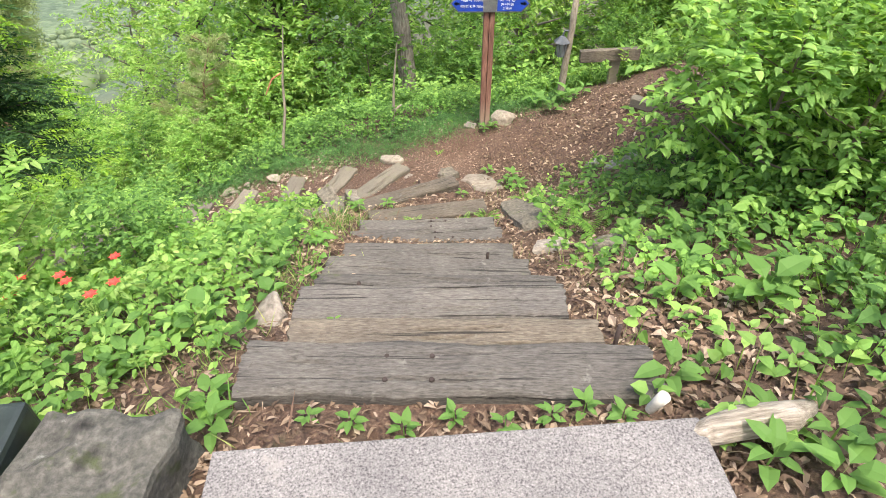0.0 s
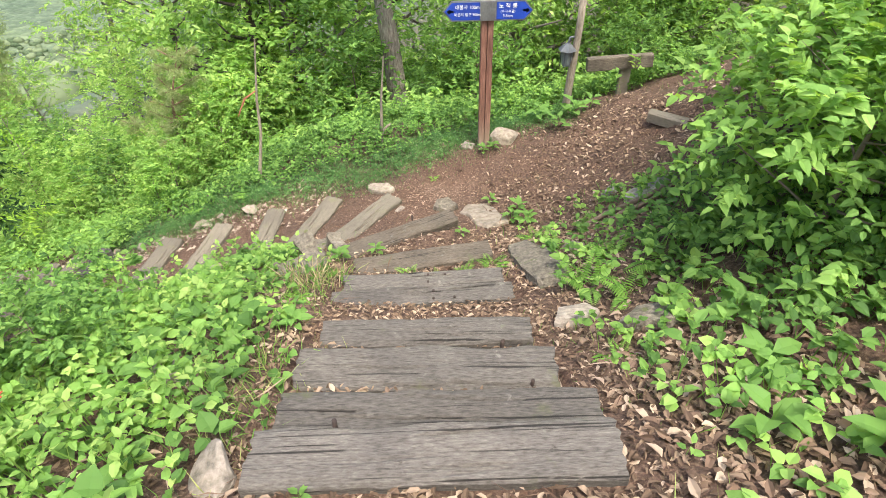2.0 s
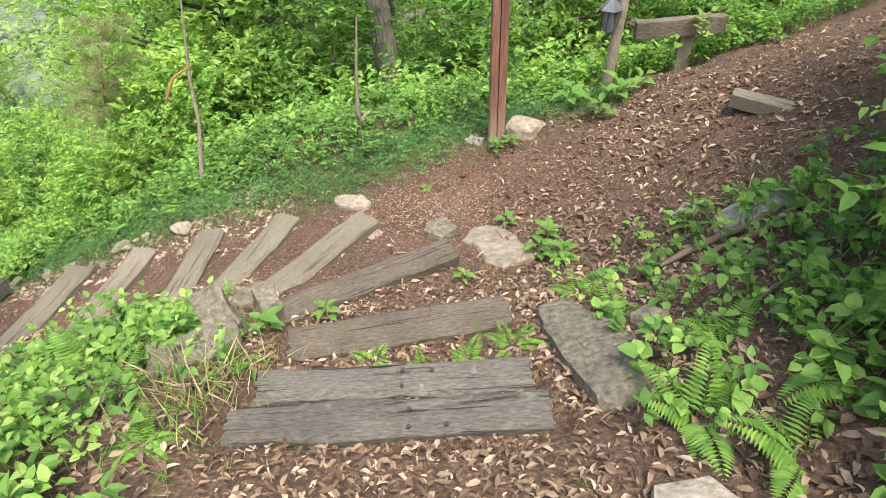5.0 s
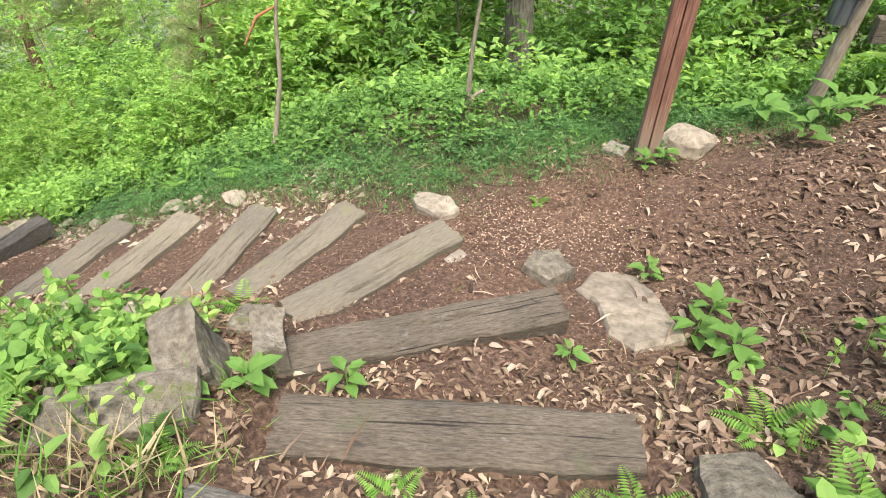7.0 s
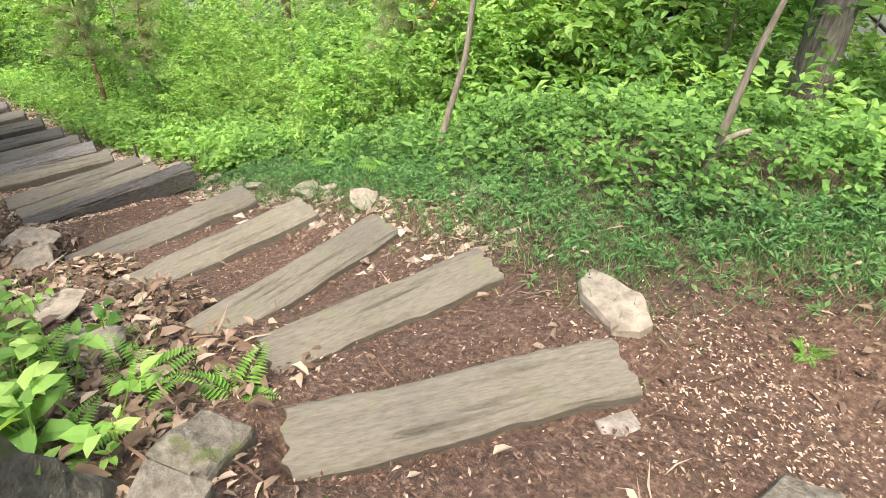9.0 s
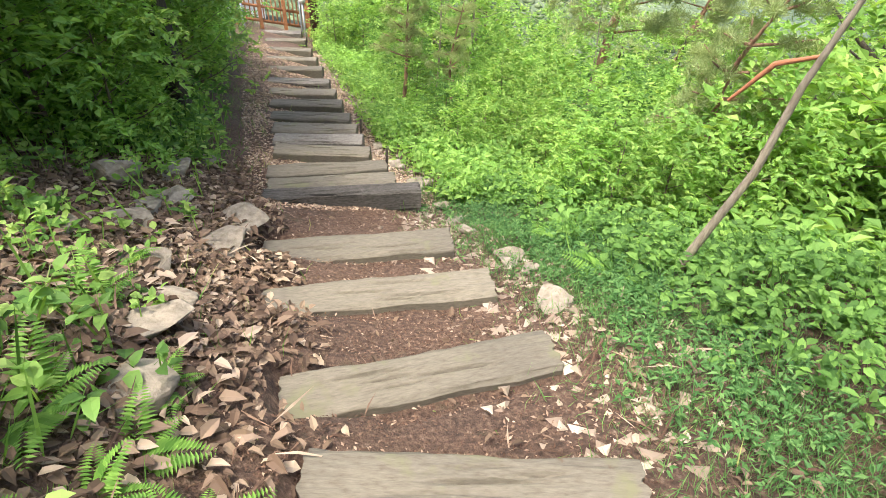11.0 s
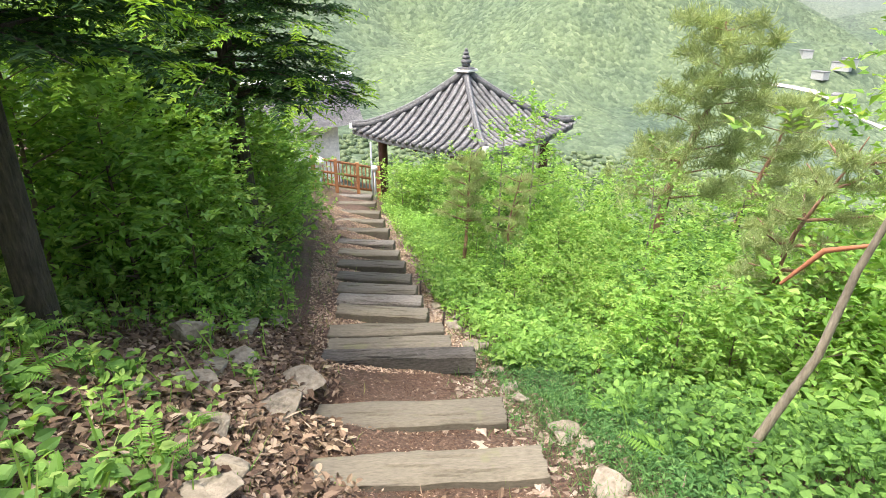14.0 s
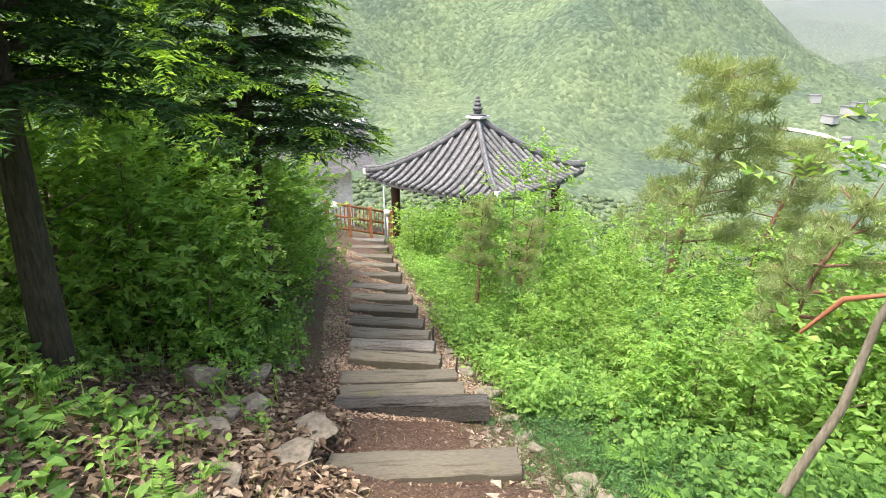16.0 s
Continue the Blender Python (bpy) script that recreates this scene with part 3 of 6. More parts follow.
# ---------------------------------------------------------------- stones
def rock_mesh(name, sx, sy, sz, seed, mat):
    """An angular stone: a hull of scattered corners with worn, uneven faces."""
    r = random.Random(seed)
    bm = bmesh.new()
    for k in range(15):
        a, h = r.uniform(0, 6.283), r.uniform(-1, 1)
        q = (1 - 0.45 * h * h) ** 0.5 * r.uniform(0.82, 1.05)
        bm.verts.new((math.cos(a) * q * sx / 2, math.sin(a) * q * sy / 2, h * sz / 2))
    out = bmesh.ops.convex_hull(bm, input=list(bm.verts))
    bmesh.ops.delete(bm, geom=[v for v in bm.verts if not v.link_faces], context="VERTS")
    bmesh.ops.bevel(bm, geom=list(bm.edges), offset=min(sx, sy, sz) * 0.07, segments=1, affect="EDGES")
    bmesh.ops.triangulate(bm, faces=list(bm.faces))
    bmesh.ops.subdivide_edges(bm, edges=[e for e in bm.edges if e.calc_length() > 0.05], cuts=1)
    for v in bm.verts:
        v.co = Vector([max(-0.54 * s, min(0.54 * s, c)) for c, s in zip(v.co, (sx, sy, sz))])
        v.co += v.normal * 0.012 * noise.noise(v.co * 14 + Vector((seed, 0, 0)))
    me = bpy.data.meshes.new(name)
    bm.to_mesh(me)
    bm.free()
    me.materials.append(mat)
    me.update()
    return me


def rock(x, y, z, sx, sy, sz, rz, seed, mat=None, label="rough grey-brown field stone set in the soil", tiltx=0, tilty=0):
    ob = new("stone", rock_mesh("stone", sx, sy, sz, seed, mat or M_ROCK))
    ob.matrix_world = pose(x, y, z, tiltx, tilty, rz)
    return tagged(ob, label, "stone")


def plate(outline, z, thick, seed, label, tiltx=0, tilty=0, mat=None, lay=None):
    """A flat stone with a chipped outline and an uneven top."""
    cx, cy = sum(p[0] for p in outline) / len(outline), sum(p[1] for p in outline) / len(outline)
    bm = bmesh.new()
    pts = []
    n = len(outline)
    for i in range(n):
        (ax, ay), (bx, by) = outline[i], outline[(i + 1) % n]
        for s in range(5):
            t = s / 5
            x, y = ax + (bx - ax) * t - cx, ay + (by - ay) * t - cy
            k = 1 + 0.07 * noise.noise((x * 11, y * 11, seed)) 
            pts.append((x * k, y * k))
    rings = []
    for q, dz in ((1.03, -thick), (1.03, -thick * 0.25), (0.95, 0.0), (0.6, 0.006), (0.3, 0.008)):
        rings.append([bm.verts.new((x * q, y * q, dz + 0.012 * noise.noise((x * q * 9, y * q * 9, seed)))) for x, y in pts])
    m = len(pts)
    for a, b in zip(rings[:-1], rings[1:]):
        for i in range(m):
            bm.faces.new((a[i], a[(i + 1) % m], b[(i + 1) % m], b[i]))
    bm.faces.new(rings[-1])
    bmesh.ops.recalc_face_normals(bm, faces=bm.faces)
    ob = part("stone", bm, mat or M_ROCK)
    if lay is not None:
        z = gz(cx, cy) + lay
        tiltx += math.degrees(math.atan((gz(cx, cy + 0.2) - gz(cx, cy - 0.2)) / 0.4))
        tilty -= math.degrees(math.atan((gz(cx + 0.15, cy) - gz(cx - 0.15, cy)) / 0.3))
    ob.matrix_world = pose(cx, cy, z, tiltx, tilty, 0)
    return tagged(ob, label, "stone")


plate([(0.22, 5.84), (0.31, 5.74), (0.36, 5.5), (0.46, 5.4), (0.68, 5.56), (0.62, 5.8), (0.52, 6.12), (0.32, 6.1)], -2.3, 0.07, 1.0, "flat tan stepping stone beside the timber steps", mat=M_TANSTONE, lay=0.035)
plate([(-0.64 + 0.69 * r - 0.73 * q, 6.41 + 0.73 * r + 0.69 * q) for r, q in ((-0.01, 0.2), (0.05, 0.1), (0.1, 0.0), (0.075, -0.15), (0.015, -0.18), (-0.065, -0.15), (-0.1, 0.04), (-0.07, 0.14))], -2.31, 0.07, 2.0, "pale flat shield-shaped stone at the path edge", 2, 0, mat=M_TANSTONE, lay=0.04)
plate([(-0.42, 5.72), (-0.30, 5.66), (-0.18, 5.76), (-0.27, 5.86), (-0.40, 5.83)], -2.285, 0.1, 3.0, "flat tan stone behind a timber step", mat=M_TANSTONE)
plate([(-0.06, 5.88), (0.08, 5.80), (0.19, 5.92), (0.10, 6.04), (-0.02, 6.02)], -2.25, 0.14, 4.0, "mossy tan stone at the end of a timber step", mat=M_MOSSROCK)
plate([(-0.46, 5.90), (-0.38, 5.84), (-0.34, 5.96), (-0.40, 6.0)], -2.31, 0.06, 5.0, "small pale triangular stone on the soil")
rock(0.84, 7.3, -2.3, 0.44, 0.3, 0.3, -20, 6.0, M_TANSTONE, "pale boulder beside the sign post")
rock(0.33, 7.62, -2.42, 0.42, 0.24, 0.2, 10, 7.0, M_TANSTONE, "flat pale stone behind the sign post")
plate([(0.28, 7.14), (0.42, 7.1), (0.46, 7.2), (0.34, 7.24)], -2.28, 0.05, 7.5, "small pale stone at the foot of the sign post", 14)
def split_block(x, y, z, sx, sy, sz, turn, tilt, roll, seed, label):
    """A roughly split block of stone with flat worn faces and chipped edges."""
    bm = block(sx, sy, sz, min(sx, sy, sz) * 0.12)
    bmesh.ops.subdivide_edges(bm, edges=list(bm.edges), cuts=4, use_grid_fill=True)
    bmesh.ops.triangulate(bm, faces=list(bm.faces))
    for v in bm.verts:
        p = v.co * 9 + Vector((seed, seed * 2, 0))
        v.co *= 1 + 0.3 * noise.noise(v.co * 4 + Vector((seed, 0, 0)))
        v.co += Vector((noise.noise(p), noise.noise(p + Vector((5, 0, 0))), noise.noise(p + Vector((0, 9, 0))))) * 0.024
    ob = part("stone", bm, M_MOSSROCK)
    ob.matrix_world = pose(x, y, z, tilt, roll, turn)
    return tagged(ob, label, "stone", "split stones beside the steps")


split_block(-1.1, 4.8, -1.98, 0.17, 0.3, 0.4, 38, 14, -10, 8.0, "rough grey split stone standing beside the timber steps")
split_block(-0.93, 4.98, -2.1, 0.12, 0.2, 0.32, 28, 6, 10, 9.0, "mossy grey split stone leaning beside the steps")
split_block(-1.12, 4.5, -1.9, 0.42, 0.2, 0.24, 34, 8, 10, 10.0, "long mossy split stone edging the steps")
split_block(-1.12, 5.16, -2.22, 0.16, 0.18, 0.2, 15, 0, 5, 10.5, "small mossy split stone beside the timber steps")
plate([(0.53, 4.84), (0.7, 4.86), (0.84, 4.62), (0.98, 4.3), (0.94, 4.02), (0.72, 3.98), (0.62, 4.3), (0.55, 4.6)], -1.86, 0.2, 11.0, "grey slanting stone slab beside a timber step", mat=M_MOSSROCK, lay=0.06)
plate([(0.68, 3.4), (0.86, 3.36), (0.96, 3.46), (0.9, 3.58), (0.72, 3.56)], -1.42, 0.12, 14.0, "flat pale grey stone sunk beside the steps", lay=0.07)
plate([(0.98, 3.22), (1.2, 3.16), (1.46, 3.2), (1.42, 3.34), (1.12, 3.38)], -1.3, 0.12, 14.5, "long flat mossy stone beside the steps", mat=M_MOSSROCK, lay=0.07)
rock(-0.86, 2.08, -0.7, 0.2, 0.3, 0.16, 0, 15.0)
rock(-1.3, 2.75, -0.98, 0.28, 0.22, 0.16, 20, 15.2, M_TANSTONE, "pale stone half hidden among the herbs")
plate([(0.98, 4.58), (1.06, 4.5), (1.16, 4.58), (1.08, 4.68)], -1.84, 0.08, 15.5, "flat tan stone beside the stairs", mat=M_TANSTONE, lay=0.05)
for k, (x, y, s) in enumerate([(-2.95, 6.93, 0.12), (-3.05, 7.0, 0.17), (-2.75, 6.96, 0.1), (-3.3, 5.38, 0.3), (-3.72, 5.52, 0.3), (-2.55, 5.22, 0.2), (-2.2, 5.18, 0.24), (-1.85, 5.2, 0.2), (-3.9, 4.95, 0.24), (-3.45, 4.95, 0.26), (-4.35, 4.8, 0.25), (-4.75, 5.05, 0.34), (-5.1, 5.25, 0.26), (-4.9, 7.02, 0.2), (-3.9, 6.98, 0.14), (-2.3, 6.85, 0.18), (-5.6, 7.02, 0.16), (-2.9, 5.1, 0.2), (-3.1, 4.75, 0.18), (-4.1, 5.1, 0.28), (-3.6, 6.95, 0.12), (-4.3, 7.02, 0.12), (-6.4, 7.05, 0.16)]):
    tall = 0.95 if k == 10 else 0.3
    ob = rock(x, y, gz(x, y) + (0.1 if k == 10 else 0.035), s * 1.4, s * 1.05, s * tall, k * 47, 20 + k, M_TANSTONE, "flat pale stone lying among dead leaves", (k * 7) % 11 - 5, (k * 5) % 9 - 4)
    tagged(ob, group="loose stones beside the steps")

# granite slab and the blocks beside it
slab = part("granite_slab", block(1.46, 0.62, 0.12, 0.008), M_GRANITE)
slab.matrix_world = pose(0.09, 0.73, -0.19, 0, 0, 4.5)
tagged(slab, "speckled grey granite slab at the top of the steps", "slab")
bm = block(0.42, 0.6, 0.3, 0.03)
bmesh.ops.subdivide_edges(bm, edges=list(bm.edges), cuts=5, use_grid_fill=True)
for v in bm.verts:
    v.co += Vector((noise.noise(v.co * 6), noise.noise(v.co * 6 + Vector((5, 0, 0))), noise.noise(v.co * 7 + Vector((0, 9, 0))))) * 0.04 + Vector((0, 0, noise.noise(v.co * 25) * 0.012))
kerb = part("kerb_stone", bm, M_KERB)
kerb.matrix_world = pose(-0.98, 0.8, -0.24, 0, 0, 3)
tagged(kerb, "cracked mossy grey kerb stone beside the slab", "stone")
trough = new("dark_stone_trough")
trough.matrix_world = pose(-1.36, 0.78, -0.22, 0, 0, 8)
part("body", block(0.3, 0.66, 0.28, 0.02), M_BLACK, trough)
part("rim", block(0.08, 0.7, 0.1, 0.02, (0.0, 0.06, 0.26), pose(0, 0, 0, 0, -14, 6)), M_BLACK, trough)
tagged(trough, "dark glazed stone trough with a raised rim", "trough")
log = part_mesh("driftwood", tube_mesh("driftwood", [([(-0.2, 0, 0), (-0.1, 0.01, 0.02), (0.02, 0.03, 0.015), (0.16, 0.02, 0.03), (0.26, 0.05, 0.02)], [0.02, 0.045, 0.055, 0.05, 0.025])], M_DRYWOOD, 10))
log.matrix_world = pose(0.92, 1.06, -0.17, 0, 0, 8)
tagged(log, "bleached split piece of driftwood beside the slab", "wood")
cup = part_mesh("paper_scrap", tube_mesh("paper_scrap", [([(0, 0, 0), (0, 0.01, 0.05), (0, 0.02, 0.1)], [0.016, 0.02, 0.022])], M_PAPER, 12))
cup.matrix_world = pose(0.72, 1.24, -0.3, 20, 15, 0)
tagged(cup, "white crumpled paper cup lying in dead leaves", "litter")
plate([(1.7, 5.42), (1.86, 5.32), (2.06, 5.36), (2.24, 5.5), (2.14, 5.64), (1.9, 5.62), (1.74, 5.56)], -2.2, 0.2, 16.0, "pale whitish rock breaking through the leaf litter", mat=M_PALEROCK, lay=0.07)
plate([(1.6, 5.74), (1.72, 5.7), (1.82, 5.78), (1.7, 5.84)], -2.3, 0.1, 17.0, "small pale stone sunk in the trail", mat=M_PALEROCK, lay=0.04)
for k, (ax, ay, bx, by, r) in enumerate([(1.32, 5.12, 2.3, 5.5, 0.024), (1.5, 5.08, 2.2, 5.36, 0.018), (1.2, 4.4, 1.75, 4.62, 0.015)]):
    pts = []
    for q in range(6):
        t = q / 5
        x, y = ax + (bx - ax) * t, ay + (by - ay) * t + 0.03 * math.sin(t * 7 + k)
        pts.append((x, y, gz(x, y) + r + 0.02 + 0.03 * t))
    fb = part_mesh("fallen_branch", tube_mesh("fallen_branch", [(pts, [r * 0.5, r, r, r * 0.9, r * 0.7, r * 0.4])], M_TWIG, 8))
    tagged(fb, "thin dead branch lying on the leaf litter", "branch", "fallen branches")
beam = new("timber_step", mesh_of("timber_step", *sleeper_mesh(0.9, 0.14, 0.12, 77.0), M_SLEEPER_TAN))
beam.matrix_world = pose(2.75, 6.65, gz(2.75, 6.65) - 0.005, 0, 0, -38)
tagged(beam, "tan old timber half sunk in the trail", "step", "sleepers of the trail steps")

# iron stakes and bolts of the steps
for x, y, z, h in [(-0.43, 2.25, -0.70, 0.07), (0.30, 2.99, -1.07, 0.02), (0.42, 2.73, -1.07, 0.02), (0.72, 1.66, -0.45, 0.12), (-0.27, 5.62, -2.24, 0.07), (-5.0, 6.75, -3.6, 0.12), (-6.0, 6.75, -3.76, 0.1)]:
    st = part_mesh("iron_stake", tube_mesh("iron_stake", [([(0, 0, -0.16), (0.004, 0, 0), (0.006, 0.004, h)], [0.011, 0.011, 0.01])], M_IRON, 8))
    st.location = (x, y, z)
    tagged(st, "short rusty iron stake holding a timber step", "stake", "stakes of the steps")
for x, y, z in [(-0.03, 1.37, -0.299), (-0.2, 1.37, -0.299), (-0.03, 1.48, -0.299), (-0.2, 1.48, -0.299), (-0.06, 4.04, -1.684), (-0.06, 3.96, -1.684), (0.09, 3.97, -1.684), (-0.1, 4.2, -1.744), (-0.1, 4.28, -1.744), (0.03, 4.28, -1.744)]:
    bm = bmesh.new()
    bmesh.ops.create_cone(bm, cap_ends=True, segments=10, radius1=0.011, radius2=0.009, depth=0.008)
    owner = min(STEPS, key=lambda s: (s.location - Vector((x, y, z))).length_squared if abs(s.location.x - x) > 9 else abs(s.location.y - y) + abs(s.location.z - z))
    b = part("bolt_head", bm, M_IRON, owner, "small dark sunken bolt")
    b.matrix_parent_inverse = owner.matrix_basis.inverted()
    b.location = (x, y, z + 0.001)


# ---------------------------------------------------------------- sign post
sign = new("sign_post")
sign.location = (0.56, 7.18, -2.36)
PW = 0.135
part("post_half", block(PW * 0.46, PW, 2.5, 0.008, (-PW * 0.25, 0, 1.1)), M_POST, sign)
part("post_half", block(PW * 0.46, PW, 2.5, 0.008, (PW * 0.25, 0, 1.1)), M_POST, sign)


def arrow_board(sgn):
    bm = bmesh.new()
    pts = [(0.0, -0.1), (0.3, -0.1), (0.385, 0.0), (0.3, 0.1), (0.0, 0.1)]
    lo = [bm.verts.new((sgn * x, -0.012, z)) for x, z in pts]
    hi = [bm.verts.new((sgn * x, 0.012, z)) for x, z in pts]
    bm.faces.new(lo)
    bm.faces.new(list(reversed(hi)))
    for i in range(5):
        bm.faces.new((lo[i], hi[i], hi[(i + 1) % 5], lo[(i + 1) % 5]))
    bmesh.ops.recalc_face_normals(bm, faces=bm.faces)
    return bm


def lettering(body, size, x, y, z, parent):
    cu = bpy.data.curves.new("lettering", "FONT")
    cu.body, cu.size, cu.align_x, cu.extrude = body, size, "CENTER", 0.001
    tmp = bpy.data.objects.new("lettering", cu)
    scene.collection.objects.link(tmp)
    me = bpy.data.meshes.new_from_object(tmp.evaluated_get(bpy.context.evaluated_depsgraph_get()))
    bpy.data.objects.remove(tmp)
    me.materials.clear()
    me.materials.append(M_WHITE)
    ob = new("lettering", me)
    ob.parent = parent
    ob.matrix_local = pose(x, y, z, 90, 0, 0)
    return ob


for sgn in (-1, 1):
    bd = part("sign_board", arrow_board(sgn), M_STEEL, sign, "grey-edged blue arrow board")
    bd.location = (sgn * 0.075, -0.085, 1.67)
    bm = arrow_board(sgn)
    bmesh.ops.scale(bm, vec=(0.94, 0.3, 0.86), verts=bm.verts)
    fc = part("board_face", bm, M_BLUE, bd, "deep blue board face")
    fc.location = (sgn * 0.01, -0.012, 0)
    ar = bmesh.new()
    vs = [ar.verts.new((sgn * x, 0, z)) for x, z in ((0.28, -0.01), (0.315, -0.01), (0.315, -0.028), (0.352, 0.0), (0.315, 0.028), (0.315, 0.01), (0.28, 0.01))]
    f = ar.faces.new(vs)
    bmesh.ops.solidify(ar, geom=[f], thickness=0.002)
    arrow = part("arrow", ar, M_WHITE, bd)
    arrow.location = (0, -0.0175, 0)
lefts = [("대불사 100m", 0.047, -0.215, 0.025), ("북문리 입구 700m", 0.037, -0.215, -0.045)]
rights = [("노 적 봉", 0.058, 0.2, 0.028), ("(무 너무골)", 0.033, 0.2, -0.018), ("3.5km", 0.042, 0.2, -0.064)]
for body, size, x, dz in lefts + rights:
    lettering(body, size, x, -0.104, 1.67 + dz, sign)
part("clamp", block(0.15, 0.03, 0.2, 0.006, (0, -0.085, 1.67)), M_STEEL, sign, "grey steel clamp plate")
tagged(sign, "red-brown split timber post with blue arrow sign boards", "sign post")

# garden lamp on its pole
lp = new("garden_lamp")
lp.location = (1.72, 8.1, gz(1.72, 8.1))
part_mesh("pole", tube_mesh("pole", [([(0, 0, -0.1), (0.02, 0, 0.5), (0.05, 0, 1.0), (0.06, 0, 1.9)], [0.055, 0.05, 0.045, 0.04])], M_PALESTICK, 10), lp, "grey wooden pole")
lx, lz = -0.07, 0.72
bm = bmesh.new()
bmesh.ops.create_cone(bm, cap_ends=True, segments=6, radius1=0.055, radius2=0.085, depth=0.2)
bmesh.ops.translate(bm, vec=(lx, -0.03, lz), verts=bm.verts)
part("lantern", bm, M_DULLGLASS, lp, "dull glass lantern body")
for k in range(6):
    a = k * math.pi / 3
    bm = block(0.012, 0.012, 0.21, 0.002, (lx + 0.074 * math.cos(a), -0.03 + 0.074 * math.sin(a), lz))
    part("lantern_bar", bm, M_LAMPMETAL, lp)
bm = bmesh.new()
bmesh.ops.create_cone(bm, cap_ends=True, segments=6, radius1=0.12, radius2=0.03, depth=0.08)
bmesh.ops.translate(bm, vec=(lx, -0.03, lz + 0.14), verts=bm.verts)
part("cap", bm, M_LAMPMETAL, lp, "dark six-sided metal cap")
part_mesh("bracket", tube_mesh("bracket", [([(lx, -0.03, lz + 0.17), (lx + 0.02, -0.02, lz + 0.25), (0.05, 0, lz + 0.24)], [0.015, 0.015, 0.015])], M_LAMPMETAL, 8), lp)
tagged(lp, "dark metal lantern hung on a grey wooden pole", "lamp")

# low board on a stump by the trail
bench = new("plank_bench")
bench.location = (2.42, 8.35, gz(2.42, 8.35))
part("seat", block(0.86, 0.1, 0.17, 0.012, (0, 0, 0.46), pose(0, 0, 0, 0, -3, 0)), M_SLEEPER_BROWN, bench)
part("leg", block(0.14, 0.08, 0.46 + 0.1, 0.012, (0.1, 0.02, 0.46 / 2 - 0.1)), M_SLEEPER_TAN, bench)
tagged(bench, "weathered plank on a short post beside the trail", "bench")


# ---------------------------------------------------------------- plants
rs = np.random.RandomState(7)


def floor_z(x, y):
    return np.minimum(ground(x, y), on_sleeper(x, y, 0.07) - 0.055)


def sample(n, x0, x1, y0, y1, keep):
    """Random places in a stretch of the plan, thinned by keep(x, y, u)."""
    x, y = rs.uniform(x0, x1, n), rs.uniform(y0, y1, n)
    k = (keep(x, y) > rs.rand(n)) & (on_sleeper(x, y, 0.0) > 90)
    return x[k], y[k]


def bare(x, y):
    """Little grows on the stony bank of dead leaves beside the lower flight, nor right beside the stairs."""
    bank = np.exp(-(((x + 3.7) / 1.6) ** 2 + ((y - 4.95) / 0.85) ** 2) ** 2)
    foot = np.exp(-(((x - 1.3) / 0.55) ** 2 + ((y - 2.2) / 1.35) ** 2) ** 2)
    corner = np.exp(-(((x + 1.02) / 0.34) ** 2 + ((y - 4.1) / 0.5) ** 2) ** 2)
    verge = np.exp(-(((x - 1.2) / 0.55) ** 2 + ((y - 5.05) / 0.5) ** 2) ** 2)
    head = np.exp(-(((x + 1.0) / 0.42) ** 2 + ((y - 1.4) / 0.42) ** 2) ** 2)
    return np.clip(1 - 0.85 * bank - 0.6 * foot - 0.9 * corner - 0.8 * verge - 0.8 * head, 0, 1)


def clumpy(x, y, s=1.9, seed=0.0):
    return np.clip(0.5 + 0.5 * wave(x, y, s, seed) + 0.3 * wave(x, y, s * 2.7, seed + 1), 0, 1)


def herbs(name, label, x, y, mat, height, leaf, per=5, ratio=0.6, category="plants", fine=True):
    """Low plants: each place carries a whorl or two of leaves on a short stem."""
    n = len(x)
    h = height * rs.uniform(0.3, 1.0, n) * (0.6 + 0.8 * clumpy(x, y, 3.1, 4.0))
    z = floor_z(x, y)
    lean = rs.normal(0, 0.25, (n, 2)) * h[:, None]
    px, py, pz = np.repeat(x + lean[:, 0], per), np.repeat(y + lean[:, 1], per), np.repeat(z, per) + np.repeat(h, per) * rs.uniform(0.55, 1.0, n * per)
    a = rs.uniform(0, 2 * math.pi, n * per)
    e = rs.uniform(-0.25, 0.75, n * per)
    way = np.stack([np.cos(a) * np.cos(e), np.sin(a) * np.cos(e), np.sin(e)], 1)
    up = np.tile([0, 0, 1.0], (n * per, 1)) + rs.normal(0, 0.3, (n * per, 3))
    ln = leaf * np.repeat(rs.uniform(0.6, 1.3, n), per) * rs.uniform(0.75, 1.15, n * per)
    off = way * ln[:, None] * 0.25
    lv = leaf_arrays(np.stack([px, py, pz], 1) + off, way, up, ln, ratio, 0.25, 0.2, fine)
    foot = np.stack([x, y, z - 0.02], 1)
    top = np.stack([x + lean[:, 0], y + lean[:, 1], z + h], 1)
    stems = leaf_arrays(foot, top - foot, np.tile([1.0, 0.3, 0], (n, 1)), np.linalg.norm(top - foot, axis=1), 0.03, 0.1, 0, fine)
    v, f = join(lv, stems)
    ob = new(name, quads_mesh(name, v, f, mat))
    return tagged(ob, label, category, kind="stuff")


